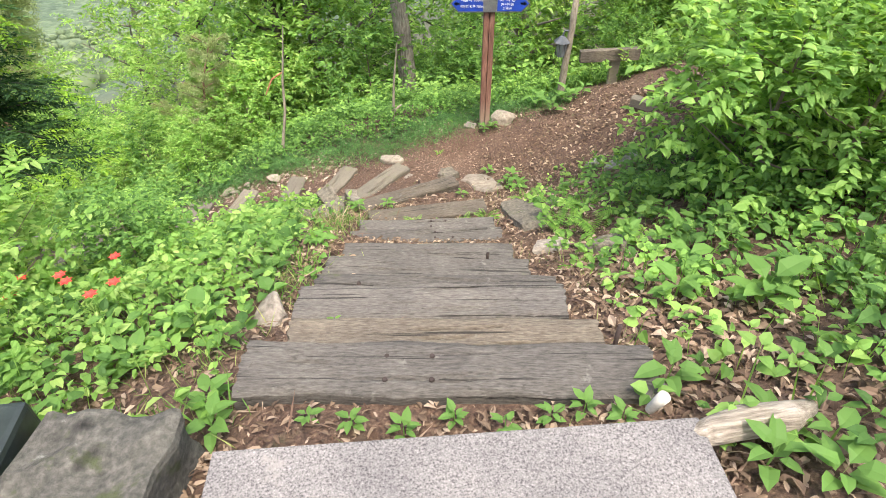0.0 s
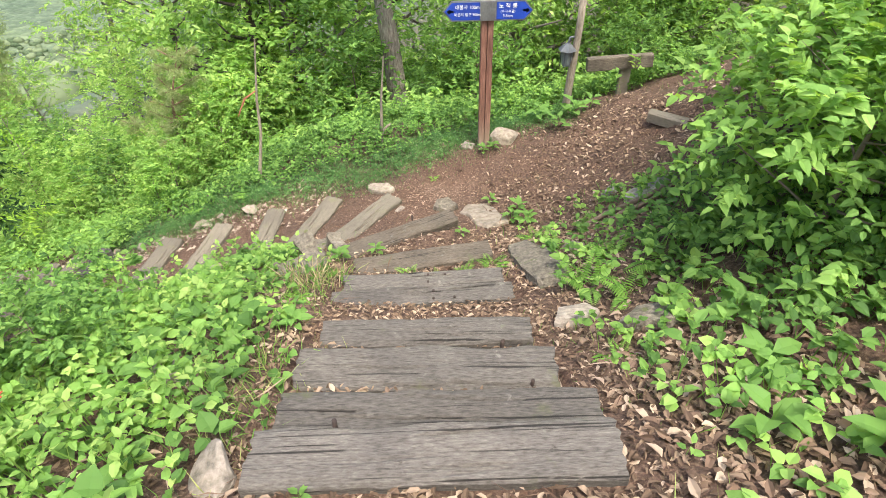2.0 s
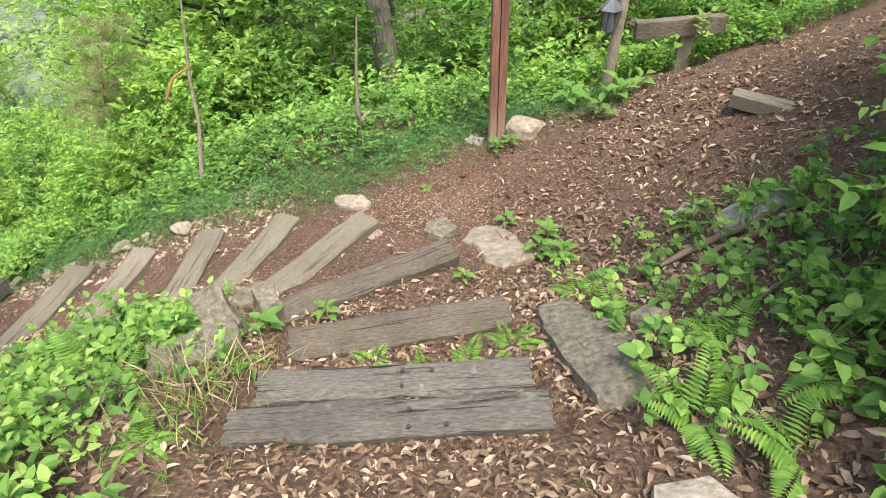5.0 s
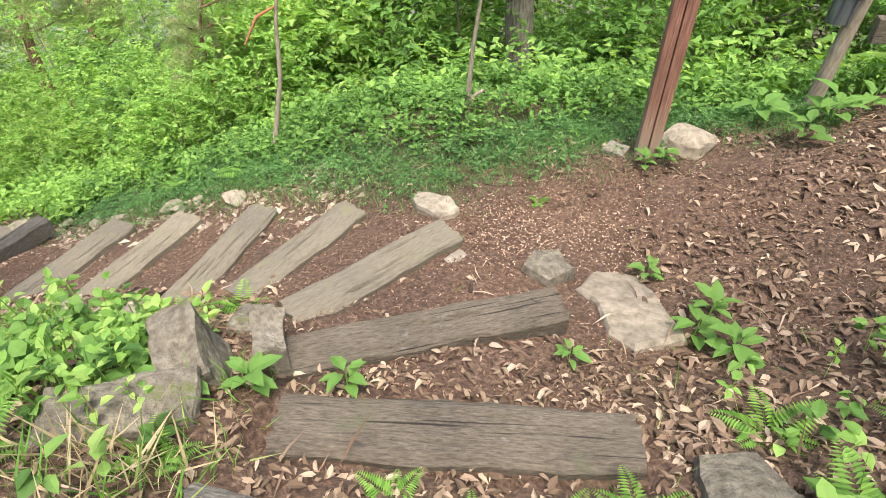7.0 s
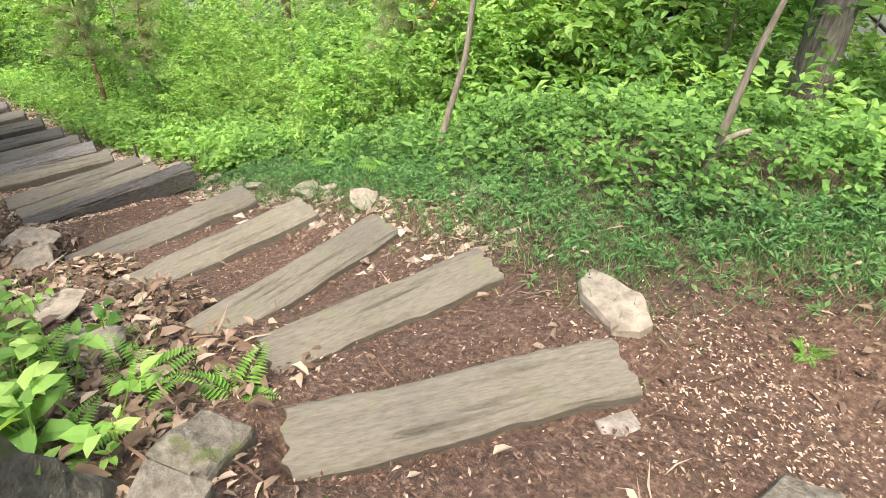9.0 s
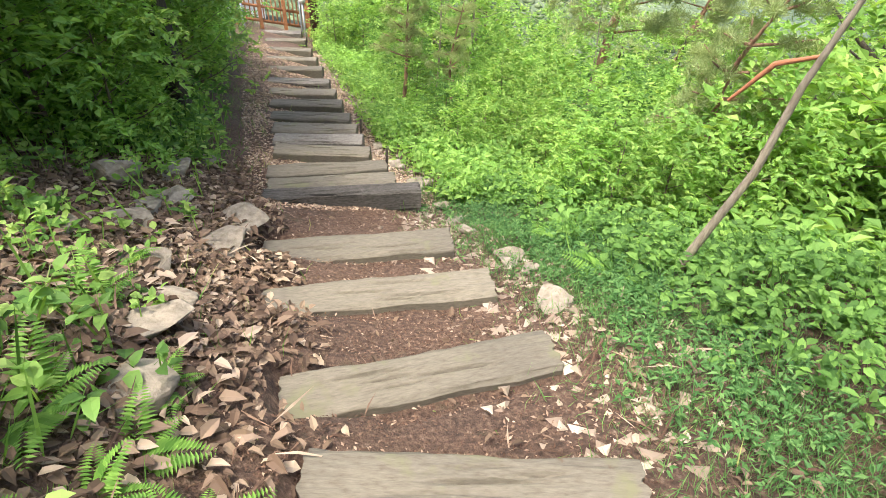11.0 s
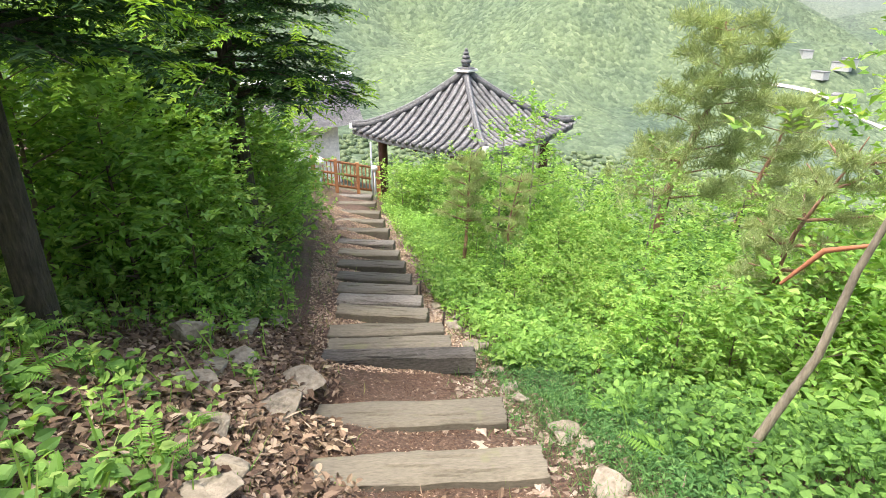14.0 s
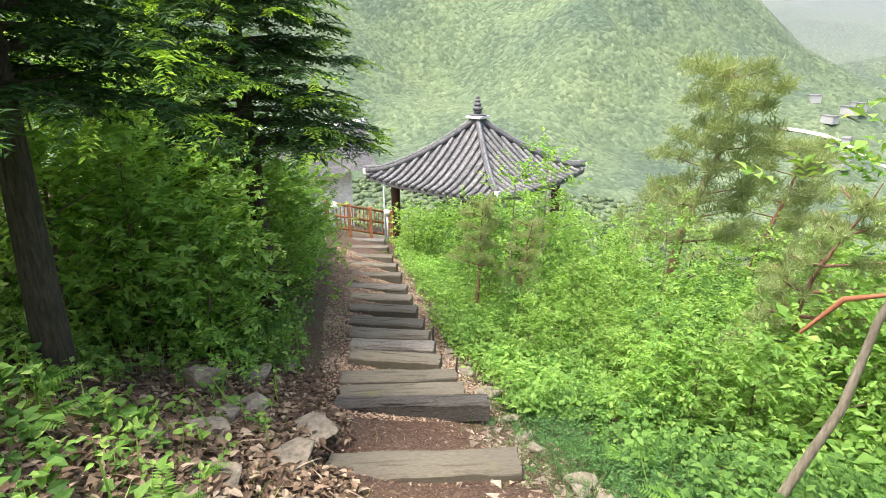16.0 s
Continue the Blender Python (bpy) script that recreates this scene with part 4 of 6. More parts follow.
def grass(name, label, x, y, length, mat):
    n = len(x)
    z = floor_z(x, y)
    a = rs.uniform(0, 2 * math.pi, n)
    way = np.stack([np.cos(a) * 0.5, np.sin(a) * 0.5, np.ones(n)], 1) + rs.normal(0, 0.15, (n, 3))
    v, f = leaf_arrays(np.stack([x, y, z - 0.01], 1), way, rs.normal(0, 1, (n, 3)), length * rs.uniform(0.4, 1.2, n), 0.036, 0.3, 0.35)
    return tagged(new(name, quads_mesh(name, v, f, mat)), label, "grass", kind="stuff")


def litter(name, label, x, y, size, mat, ratio=0.5, lift=0.012, category="leaves", fine=False):
    n = len(x)
    z = floor_z(x, y) + rs.uniform(0.0, lift, n)
    a = rs.uniform(0, 2 * math.pi, n)
    way = np.stack([np.cos(a), np.sin(a), rs.normal(0, 0.22, n)], 1)
    up = np.tile([0, 0, 1.0], (n, 1)) + rs.normal(0, 0.35, (n, 3))
    v, f = leaf_arrays(np.stack([x, y, z], 1), way, up, size * rs.uniform(0.5, 1.3, n), ratio, 0.5, 0.25, fine)
    return tagged(new(name, quads_mesh(name, v, f, mat)), label, category, kind="stuff")


def sprays(starts, ways, length, leaves, leaf, ratio, droop=0.2, spread=0.9, fine=False):
    """Twigs with alternate leaves: one twig for each start."""
    n = len(starts)
    ways = unit(ways)
    t = np.tile(np.linspace(0.15, 1.0, leaves), n)
    s = np.repeat(starts, leaves, 0)
    w = np.repeat(ways, leaves, 0)
    ln = np.repeat(np.broadcast_to(length, (n,)) * rs.uniform(0.7, 1.3, n), leaves)
    pos = s + w * (ln * t)[:, None]
    pos[:, 2] -= droop * ln * t * t
    side = unit(np.cross(w, np.tile([0, 0, 1.0], (len(w), 1))) + 1e-4)
    alt = np.tile(np.where(np.arange(leaves) % 2, 1.0, -1.0), n)[:, None]
    way = w * 0.6 + side * alt * spread + rs.normal(0, 0.28, (len(w), 3))
    way[:, 2] -= 0.1
    up = np.tile([0, 0, 1.0], (len(w), 1)) + rs.normal(0, 0.35, (len(w), 3))
    return leaf_arrays(pos, way, up, leaf * rs.uniform(0.6, 1.25, len(pos)), ratio, 0.3, 0.2, fine)


def limbs(seed, height, spread, radius, count, lean=(0, 0), start=0.3):
    """A bent trunk with rising limbs: tubes and the tips of the limbs."""
    r = random.Random(seed)
    trunk = [Vector((lean[0] * t * t + 0.05 * height * math.sin(t * 4 + seed) * t * 0.5, lean[1] * t * t + 0.04 * height * math.cos(t * 3 + seed) * t * 0.5, height * t)) for t in (0, 0.15, 0.3, 0.45, 0.6, 0.75, 0.9, 1.0)]
    rad = [radius * k for k in (1.25, 1.0, 0.9, 0.78, 0.62, 0.45, 0.28, 0.12)]
    tubes, tips = [(trunk, rad)], []
    for k in range(count):
        t = start + (1 - start) * (k + r.random() * 0.6) / count
        i = min(int(t * 7), 6)
        base = trunk[i].lerp(trunk[i + 1], t * 7 - i)
        a = k * 2.4 + r.uniform(-0.4, 0.4)
        reach = spread * (1.05 - 0.6 * t) * r.uniform(0.7, 1.15)
        rise = reach * r.uniform(0.25, 0.8)
        mid = base + Vector((math.cos(a) * reach * 0.5, math.sin(a) * reach * 0.5, rise * 0.4))
        tip = base + Vector((math.cos(a + 0.2) * reach, math.sin(a + 0.2) * reach, rise))
        rr = radius * (1 - t) * 0.5 + radius * 0.12
        tubes.append(([base, mid, tip], [rr, rr * 0.6, rr * 0.2]))
        tips += [mid, tip, base.lerp(mid, 0.6), mid.lerp(tip, 0.5)]
    return tubes, tips


def clumps(tips, per_tip, spread, twigs, size, rise=0.25):
    """Places and directions of twigs gathered into leafy clumps round the limb tips, with gaps between them."""
    tp = np.array([tuple(t) for t in tips])
    heads = np.repeat(tp, per_tip, 0) + rs.normal(0, 1, (len(tp) * per_tip, 3)) * spread * 0.2
    k = rs.randint(0, len(heads), twigs)
    out = unit(rs.normal(0, 1, (twigs, 3)) + np.array([0, 0, 0.35]))
    st = heads[k] + out * size * rs.uniform(0.25, 1.0, (twigs, 1)) * np.array([1, 1, 0.6])
    ways = out + unit(heads[k] - tp.mean(0)) * 0.5 + np.array([0, 0, rise])
    return st, ways


def broadleaf(name, seed, height, spread, radius, count, mat, bark, leaf=0.09, twigs=420, per=9, twig=0.45, lean=(0, 0), start=0.3, low=0.0, fine=False, ratio=0.55):
    """A tree or shrub: a trunk with limbs, and a crown of leafy clumps with gaps."""
    tubes, tips = limbs(seed, height, spread, radius, count, lean, start)
    st, ways = clumps(tips, 2, spread, twigs, twig * 0.55)
    st[:, 2] = np.maximum(st[:, 2], low * height + 0.05)
    v, f = sprays(st, ways, twig * 0.62, per, leaf, ratio, fine=fine)
    ob = new(name)
    part_mesh("trunk" if height > 2 else "stem", tube_mesh("trunk", tubes, bark, 7), ob)
    part_mesh("crown" if height > 2 else "foliage", quads_mesh("crown", v, f, mat), ob)
    return ob


def place(ob, x, y, turn=0.0, size=1.0, sink=0.05, tilt=0.0):
    ob.matrix_world = pose(x, y, gz(x, y) - sink, tilt, 0, turn) @ Matrix.Diagonal((size, size, size, 1))
    return ob


def again(ob, x, y, turn, size, sink=0.05, tilt=0.0):
    c = copy_thing(ob, Matrix())
    return place(c, x, y, turn, size, sink, tilt)


def kept_low(x, y, size, tall, slope):
    """Plants of the lower slope stay below the open view over the valley."""
    dx, dy = x + 0.56, y - 5.62
    dist, az = math.hypot(dx, dy), math.degrees(math.atan2(-dx, dy))
    if 36 < az < 82 and x < -0.6:
        size = min(size, (-0.9 - slope * dist - gz(x, y)) / tall)
    return size


def scatter(protos, spots, sink=0.05, tall=0.0, slope=0.3):
    """The first place takes each prototype itself, the others take copies."""
    used = set()
    for k, (x, y, s) in enumerate(spots):
        p = protos[k % len(protos)]
        turn, size = rs.uniform(0, 360), kept_low(x, y, s, tall, slope) if tall else s
        if size < 0.2:
            continue
        if id(p) in used:
            again(p, x, y, turn, size, sink)
        else:
            used.add(id(p))
            place(p, x, y, turn, size, sink)


# the big bush beside the stairs
bush_mid = [tagged(broadleaf("shrub", 11 + k, 1.35, 0.85, 0.022, 14, (L_BUSH, L_BUSH, L_BRIGHT)[k], M_TWIG, 0.085, 300, 8, 0.34, start=0.12, fine=True), "dense leafy green shrub beside the trail", "shrub", "trailside shrubs") for k in range(3)]
scatter(bush_mid, [(2.2, 3.6, 0.95), (2.4, 4.3, 1.0), (2.9, 4.9, 1.1), (2.6, 3.3, 0.8), (3.2, 4.0, 1.2), (3.3, 5.7, 0.9), (3.9, 5.1, 1.1), (4.4, 6.1, 0.8), (4.6, 4.6, 1.1)])
# shrubs on the bank beyond the trail
bush_far = [tagged(broadleaf("shrub", 31 + k, 1.5, 1.0, 0.02, 12, m, M_TWIG, 0.1, 250, 8, 0.42, start=0.1), lab, "shrub", "shrubs of the lower bank") for k, (m, lab) in enumerate([(L_HERB, "dense green shrub on the bank"), (L_HERB, "leafy fresh green shrub on the bank"), (L_BUSH, "sunlit fresh green shrub on the bank")])]
spots = []
bank_rs = np.random.RandomState(19)
for k in range(150):
    x, y = bank_rs.uniform(-13, 5.5), bank_rs.uniform(7.6, 15)
    lim = 8.4 if x > -0.6 else 7.95 + 0.1 * max(-x - 2, 0)
    if y < lim or (0.9 < x and y < 8.9) or (x > 3.2 and y < 9) or abs(x + 0.6) + abs(y - 10.5) < 0.9 or (-1.7 < x < 0.8 and y < 10.2):
        continue
    near_edge = y < lim + 0.8
    spots.append((x, y, bank_rs.uniform(0.45, 0.6) if near_edge else bank_rs.uniform(0.7, 1.2)))
scatter(bush_far, [s for s in spots if s[0] > -3.0], tall=1.9, slope=0.36)
# lighter leaves make the lower bank look more strongly lit
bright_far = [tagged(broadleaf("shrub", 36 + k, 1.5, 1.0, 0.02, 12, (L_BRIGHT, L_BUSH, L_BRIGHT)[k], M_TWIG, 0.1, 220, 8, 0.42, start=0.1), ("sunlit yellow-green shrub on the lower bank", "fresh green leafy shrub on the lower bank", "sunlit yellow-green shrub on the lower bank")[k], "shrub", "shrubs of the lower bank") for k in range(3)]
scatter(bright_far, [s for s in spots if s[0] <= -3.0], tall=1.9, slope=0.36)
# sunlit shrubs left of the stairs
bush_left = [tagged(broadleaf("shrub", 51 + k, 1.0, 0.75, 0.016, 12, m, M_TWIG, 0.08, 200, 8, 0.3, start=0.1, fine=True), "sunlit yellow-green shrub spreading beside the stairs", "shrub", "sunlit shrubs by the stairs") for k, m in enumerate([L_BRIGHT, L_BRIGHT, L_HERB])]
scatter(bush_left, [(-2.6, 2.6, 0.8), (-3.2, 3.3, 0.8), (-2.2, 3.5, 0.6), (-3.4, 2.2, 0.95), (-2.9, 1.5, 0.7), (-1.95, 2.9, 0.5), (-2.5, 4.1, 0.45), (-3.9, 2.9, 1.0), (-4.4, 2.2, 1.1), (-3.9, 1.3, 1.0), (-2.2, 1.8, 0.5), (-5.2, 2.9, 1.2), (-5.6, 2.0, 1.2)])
# dense dark shrubs on the bank beside the lower flight
bush_dark = [tagged(broadleaf("shrub", 71 + k, 1.9, 0.95, 0.022, 16, m, M_TWIG, 0.095, 330, 8, 0.36, start=0.06), "dense green shrub in the shade beside the lower steps", "shrub", "shrubs by the lower steps") for k, m in enumerate([L_BUSH, L_BRIGHT, L_BUSH])]
scatter(bush_dark, [(-5.0, 4.35, 0.8), (-5.6, 4.75, 0.75), (-5.1, 4.75, 0.6), (-5.0, 3.8, 0.95), (-6.2, 4.1, 1.0), (-6.1, 4.7, 0.75), (-5.5, 4.0, 0.85), (-7.3, 5.15, 0.8), (-8.2, 5.25, 0.75), (-6.6, 4.3, 0.9), (-9.2, 5.3, 0.8), (-10.4, 5.3, 0.8), (-11.7, 5.2, 0.7), (-7.5, 4.3, 1.2), (-8.9, 4.4, 1.2), (-5.9, 3.3, 0.8)])
# young trees right of the lower flight
scatter([tagged(broadleaf("shrub", 91 + k, 1.6, 0.8, 0.018, 12, m, M_TWIG, 0.09, 200, 8, 0.36, start=0.15), "sunlit fresh green young shrub below the steps", "shrub", "shrubs of the lower slope") for k, m in enumerate([L_BRIGHT, L_HERB])],
        [(-6.2, 7.9, 0.45), (-7.4, 8.2, 0.5), (-8.6, 8.2, 0.55), (-9.8, 8.5, 0.6), (-11.2, 8.6, 0.6), (-12.4, 8.6, 0.6), (-10.2, 9.6, 1.15), (-11.6, 9.5, 1.2), (-12.6, 9.4, 1.2), (-13.4, 10.2, 1.2), (-8.2, 9.4, 0.8), (-12.2, 10.2, 0.9), (-9.6, 11.0, 1.0), (-11.5, 11.8, 1.1), (-7.0, 9.6, 0.8), (-13.6, 11.4, 1.0), (-14.2, 13.0, 1.3), (-8.4, 12.2, 1.1), (-6.4, 11.2, 0.95), (-5.4, 9.4, 0.75), (-12.5, 13.6, 1.3), (-10.2, 14.2, 1.3), (-15.2, 8.4, 0.6), (-14.2, 8.7, 0.8), (-13.4, 8.5, 0.7), (-15.0, 9.2, 0.9), (-12.0, 15.2, 1.6), (-11.0, 14.6, 1.3), (-13.8, 9.4, 1.0), (-14.6, 10.2, 1.1)], tall=2.1, slope=0.24)

scatter([tagged(broadleaf("shrub", 96 + k, 1.6, 0.8, 0.018, 12, L_BRIGHT, M_TWIG, 0.09, 180, 8, 0.36, start=0.15), "sunlit young shrub growing before the pavilion", "shrub", "shrubs before the pavilion") for k in range(2)],
        [(-14.7, 7.95, 0.75), (-13.8, 7.95, 0.7), (-14.0, 8.6, 0.7), (-15.0, 9.0, 0.9), (-13.2, 9.3, 0.9), (-14.2, 9.9, 1.05), (-15.4, 8.4, 0.6), (-13.0, 10.6, 1.0), (-13.6, 11.6, 1.1), (-15.2, 12.6, 1.2)])
# slender young trees on the lower slope
young = [tagged(broadleaf("tree", 201 + k, 3.3, 0.75, 0.028, 11, L_BUSH, M_PALESTICK, 0.11, 75, 7, 0.42, start=0.35, lean=(0.2, 0.1)), "slender young broadleaf tree with sparse fresh leaves", "tree", "young trees of the lower slope") for k in range(2)]
for k, (x, y, size) in enumerate([(-9.7, 9.45, 0.95), (-9.3, 8.75, 0.8), (-12.0, 10.6, 1.0), (-7.6, 10.6, 0.8)]):
    (place if k < 2 else again)(young[k % 2], x, y, 70.0 * k, size)
# woodland trees on the slope behind
trees = [tagged(broadleaf("tree", 111 + k, 6.5, 2.3, 0.12, 18, m, b, 0.15, 520, 9, 0.75, start=0.22, lean=l), lab, "tree", "woodland trees") for k, (m, b, l, lab) in enumerate([(L_BUSH, M_DARKBARK, (0.3, 0.2), "tall green broadleaf woodland tree with dark bark"), (L_BRIGHT, M_DARKBARK, (-0.4, 0.1), "sunlit yellow-green woodland tree"), (L_BRIGHT, M_BARK, (0.2, -0.3), "fresh green broadleaf woodland tree")])]
scatter(trees, [(-3.6, 13.2, 1.0), (-6.5, 15.5, 1.0), (1.6, 12.4, 0.95), (-3.1, 13.6, 1.1), (-9.5, 17.5, 1.0), (4.2, 12.6, 1.0), (-1.0, 16.5, 1.1), (-12.5, 16.5, 0.8), (-5.5, 19.5, 1.1), (2.4, 16.8, 1.1), (6.8, 13.2, 1.1), (-9.0, 22.0, 1.2), (-2.6, 21.5, 1.2), (5.4, 18.0, 1.2), (-14.0, 20.5, 1.0), (7.2, 9.6, 1.0), (-3.35, 11.7, 0.9), (-2.75, 12.5, 1.0), (1.0, 22.0, 1.3), (-17.5, 18.5, 1.0), (-6.8, 13.9, 0.55), (-20, 15, 0.9), (-24, 20, 1.2), (-13, 25, 1.2), (-19, 25, 1.3)], tall=7.4, slope=0.26)
# the grey trunk behind the sign post
t = broadleaf("tree", 141, 5.5, 1.8, 0.17, 14, L_MID, M_BARK, 0.12, 380, 9, 0.6, lean=(-0.5, 0.2), start=0.45)
place(t, -0.62, 10.4, 0, 1.0, 0.1)
tagged(t, "grey-barked leaning tree behind the sign post", "tree", "woodland trees")


# thin leaning stick with a broken orange branch
stick = new("leaning_sapling")
STICK = Vector((0.151, 0.130, 0.980))
B = Vector((-2.39, 7.62, -3.05))
part_mesh("stem", tube_mesh("stem", [([B, B + STICK * 0.35 + Vector((0.02, 0, 0)), B + STICK * 0.75 + Vector((0.03, 0.02, -0.02)), B + STICK * 1.15, B + STICK * 1.9], [0.026, 0.022, 0.019, 0.016, 0.007])], M_PALESTICK, 10), stick, "thin grey bark")
part_mesh("broken_branch", tube_mesh("broken_branch", [([B + STICK * 1.28, B + STICK * 1.22 + Vector((-0.14, -0.05, -0.02)), B + STICK * 1.05 + Vector((-0.22, -0.1, -0.05))], [0.008, 0.013, 0.007])], M_ORANGE, 7), stick, "torn orange broken branch")
tagged(stick, "thin leaning dead sapling with an orange broken branch", "sapling")
stub = new("forked_stick")
stub.location = (-0.71, 7.55, gz(-0.71, 7.55))
part_mesh("stem", tube_mesh("stem", [([(0, 0, -0.05), (0.03, 0, 0.22), (0.05, 0.02, 0.6), (0.12, 0.04, 1.15)], [0.02, 0.02, 0.015, 0.008]), ([(0.03, 0, 0.2), (0.1, 0.02, 0.27), (0.14, 0.02, 0.3)], [0.016, 0.014, 0.01])], M_PALESTICK, 8), stub)
tagged(stub, "thin forked brown stick standing in the bank", "stick")


# ---------------------------------------------------------------- conifers
def conifer(name, seed, height, spread, radius, tiers, mat, tipmat, bark, low=0.12):
    r = random.Random(seed)
    rr = np.random.RandomState(seed)
    trunk = [(0.03 * math.sin(t * 5 + seed), 0.03 * math.cos(t * 4), height * t) for t in np.linspace(0, 1, 9)]
    tubes = [(trunk, [radius * (1.15 - t) for t in np.linspace(0, 1, 9)])]
    starts, ways, tipst, tipw = [], [], [], []
    for k in range(tiers):
        t = low + (1 - low) * (k + r.random()) / tiers
        reach = spread * (1.08 - t) ** 0.75 * r.uniform(0.65, 1.15)
        for j in range(5):
            a = j * 1.257 + k * 0.7 + r.uniform(-0.3, 0.3)
            d = Vector((math.cos(a), math.sin(a), 0))
            rise = r.uniform(-0.05, 0.25)
            pts = [Vector((0, 0, height * t)) + d * reach * s + Vector((0, 0, reach * (rise * s - 0.18 * s * s))) for s in (0, 0.35, 0.7, 1.0)]
            tubes.append((pts, [radius * 0.22 * (1.1 - t) + 0.006, 0.01, 0.006, 0.003]))
            n = int(28 * reach / spread) + 8
            for q in range(n):
                s = 0.18 + 0.82 * (q / n)
                i = min(int(s * 3), 2)
                p = pts[i].lerp(pts[i + 1], s * 3 - i)
                side = d.cross(Vector((0, 0, 1))) * (1 if q % 2 else -1)
                w = d * 0.75 + side * r.uniform(0.4, 1.0) + Vector((0, 0, r.uniform(-0.2, 0.25)))
                (tipst if s > 0.86 else starts).append(tuple(p))
                (tipw if s > 0.86 else ways).append(tuple(w))
    ob = new(name)
    part_mesh("trunk", tube_mesh("trunk", tubes, bark, 7), ob)
    v, f = sprays(np.array(starts), np.array(ways), spread * 0.21, 22, 0.07, 0.32, 0.25, 1.0)
    part_mesh("crown", quads_mesh("crown", v, f, mat), ob)
    v, f = sprays(np.array(tipst), np.array(tipw), spread * 0.17, 20, 0.06, 0.34, 0.3, 1.0)
    part_mesh("new_growth", quads_mesh("new_growth", v, f, tipmat), ob, "fresh yellow-green shoots")
    return ob


cedar = conifer("cedar_tree", 5, 5.4, 1.6, 0.11, 26, L_CEDAR, L_CEDARTIP, M_DARKBARK, 0.36)
place(cedar, -6.7, 5.05, 20, 1.0, 0.1)
tagged(cedar, "dark green conifer with fresh yellow-green branch tips", "tree", "conifers by the steps")
again(cedar, -9.0, 3.3, 90, 1.2, 0.1)
again(cedar, -3.95, 4.15, 140, 0.84, 0.1)


def pine(name, seed, height, radius, layers, mat, bark, spread, lean):
    """A red pine: a crooked bare trunk with flat layered tufts of needles."""
    r = random.Random(seed)
    rr = np.random.RandomState(seed)
    bend = lambda t: Vector((lean[0] * t + 0.07 * height * math.sin(t * 6 + seed) * t, lean[1] * t + 0.05 * height * math.sin(t * 4.5) * t, height * t))
    ts = np.linspace(0, 1, 10)
    tubes = [([bend(t) for t in ts], [radius * (1.1 - t) for t in ts])]
    tufts = []
    for k in range(layers):
        t = 0.42 + 0.58 * (k + r.random() * 0.7) / layers
        for j in range(3):
            a = k * 2.1 + j * 2.09 + r.uniform(-0.5, 0.5)
            reach = spread * (1.1 - t * 0.75) * r.uniform(0.5, 1.1)
            d = Vector((math.cos(a), math.sin(a), 0.12))
            b = bend(min(t, 1))
            pts = [b, b + d * reach * 0.5 + Vector((0, 0, 0.03)), b + d * reach + Vector((0, 0, 0.08))]
            tubes.append((pts, [radius * 0.3 * (1.1 - t) + 0.008, 0.01, 0.004]))
            for q in range(10):
                s = 0.5 + 0.5 * q / 9
                tufts.append(b + d * reach * s + Vector((rr.normal(0, 0.09), rr.normal(0, 0.09), rr.normal(0.04, 0.025))) * spread)
    c = np.repeat(np.array([tuple(p) for p in tufts]), 46, 0)
    n = len(c)
    way = rr.normal(0, 1, (n, 3)) + np.array([0, 0, 0.5])
    v, f = leaf_arrays(c + rr.normal(0, 0.022, (n, 3)) * spread, way, rr.normal(0, 1, (n, 3)), height * 0.03 * rr.uniform(0.7, 1.3, n), 0.1, 0.1, 0.1)
    ob = new(name)
    part_mesh("trunk", tube_mesh("trunk", tubes, bark, 8), ob)
    part_mesh("crown", quads_mesh("crown", v, f, mat), ob)
    return ob


p1 = pine("pine_tree", 3, 6.0, 0.13, 10, L_PINE, M_PINEBARK, 2.1, (0.35, 0.1))
p1.matrix_world = pose(-10.3, 12.65, min(gz(-10.3, 12.65), -5.1) - 0.1, 0, 0, 60)
tagged(p1, "crooked red-barked pine with pale layered needles", "tree", "pines of the slope")
p2 = pine("pine_tree", 8, 2.1, 0.035, 6, L_PINE, M_PINEBARK, 0.6, (0.15, 0.1))
place(p2, -8.6, 7.95, 10, 1.0)
tagged(p2, "slender young pine beside the lower steps", "tree", "pines of the slope")
again(p2, -8.1, 8.6, 140, 0.9)
again(p2, -5.6, 11.4, 200, 0.9)
again(p1, -13.5, 17.5, 90, 1.1)
again(p2, -4.4, 10.2, 300, 1.0)
again(p2, -3.95, 9.2, 45, 1.15)


# ---------------------------------------------------------------- ferns and single plants
def frond_mesh(length=0.3):
    pos, way, up, ln = [], [], [], []
    for q in range(17):
        s = 0.1 + 0.9 * q / 16
        p = np.array([length * s * 0.85, 0, length * (0.75 * s - 0.5 * s * s)])
        for sg in (-1, 1):
            pos.append(p)
            way.append(np.array([0.45, sg, -0.15]))
            up.append(np.array([0.2, 0, 1.0]))
            ln.append(length * 0.32 * (1.02 - s) ** 0.7 * min(1, s * 5) + 0.006)
    leaves = leaf_arrays(np.array(pos), np.array(way), np.array(up), np.array(ln), 0.3, 0.2, 0.1)
    rib = leaf_arrays(np.zeros((1, 3)), np.array([[0.85, 0, 0.5]]), np.array([[0, 1.0, 0]]), length * 0.9, 0.03, 0.1, 0.25)
    return quads_mesh("frond", *join(leaves, rib), L_FERN)


FROND = frond_mesh()


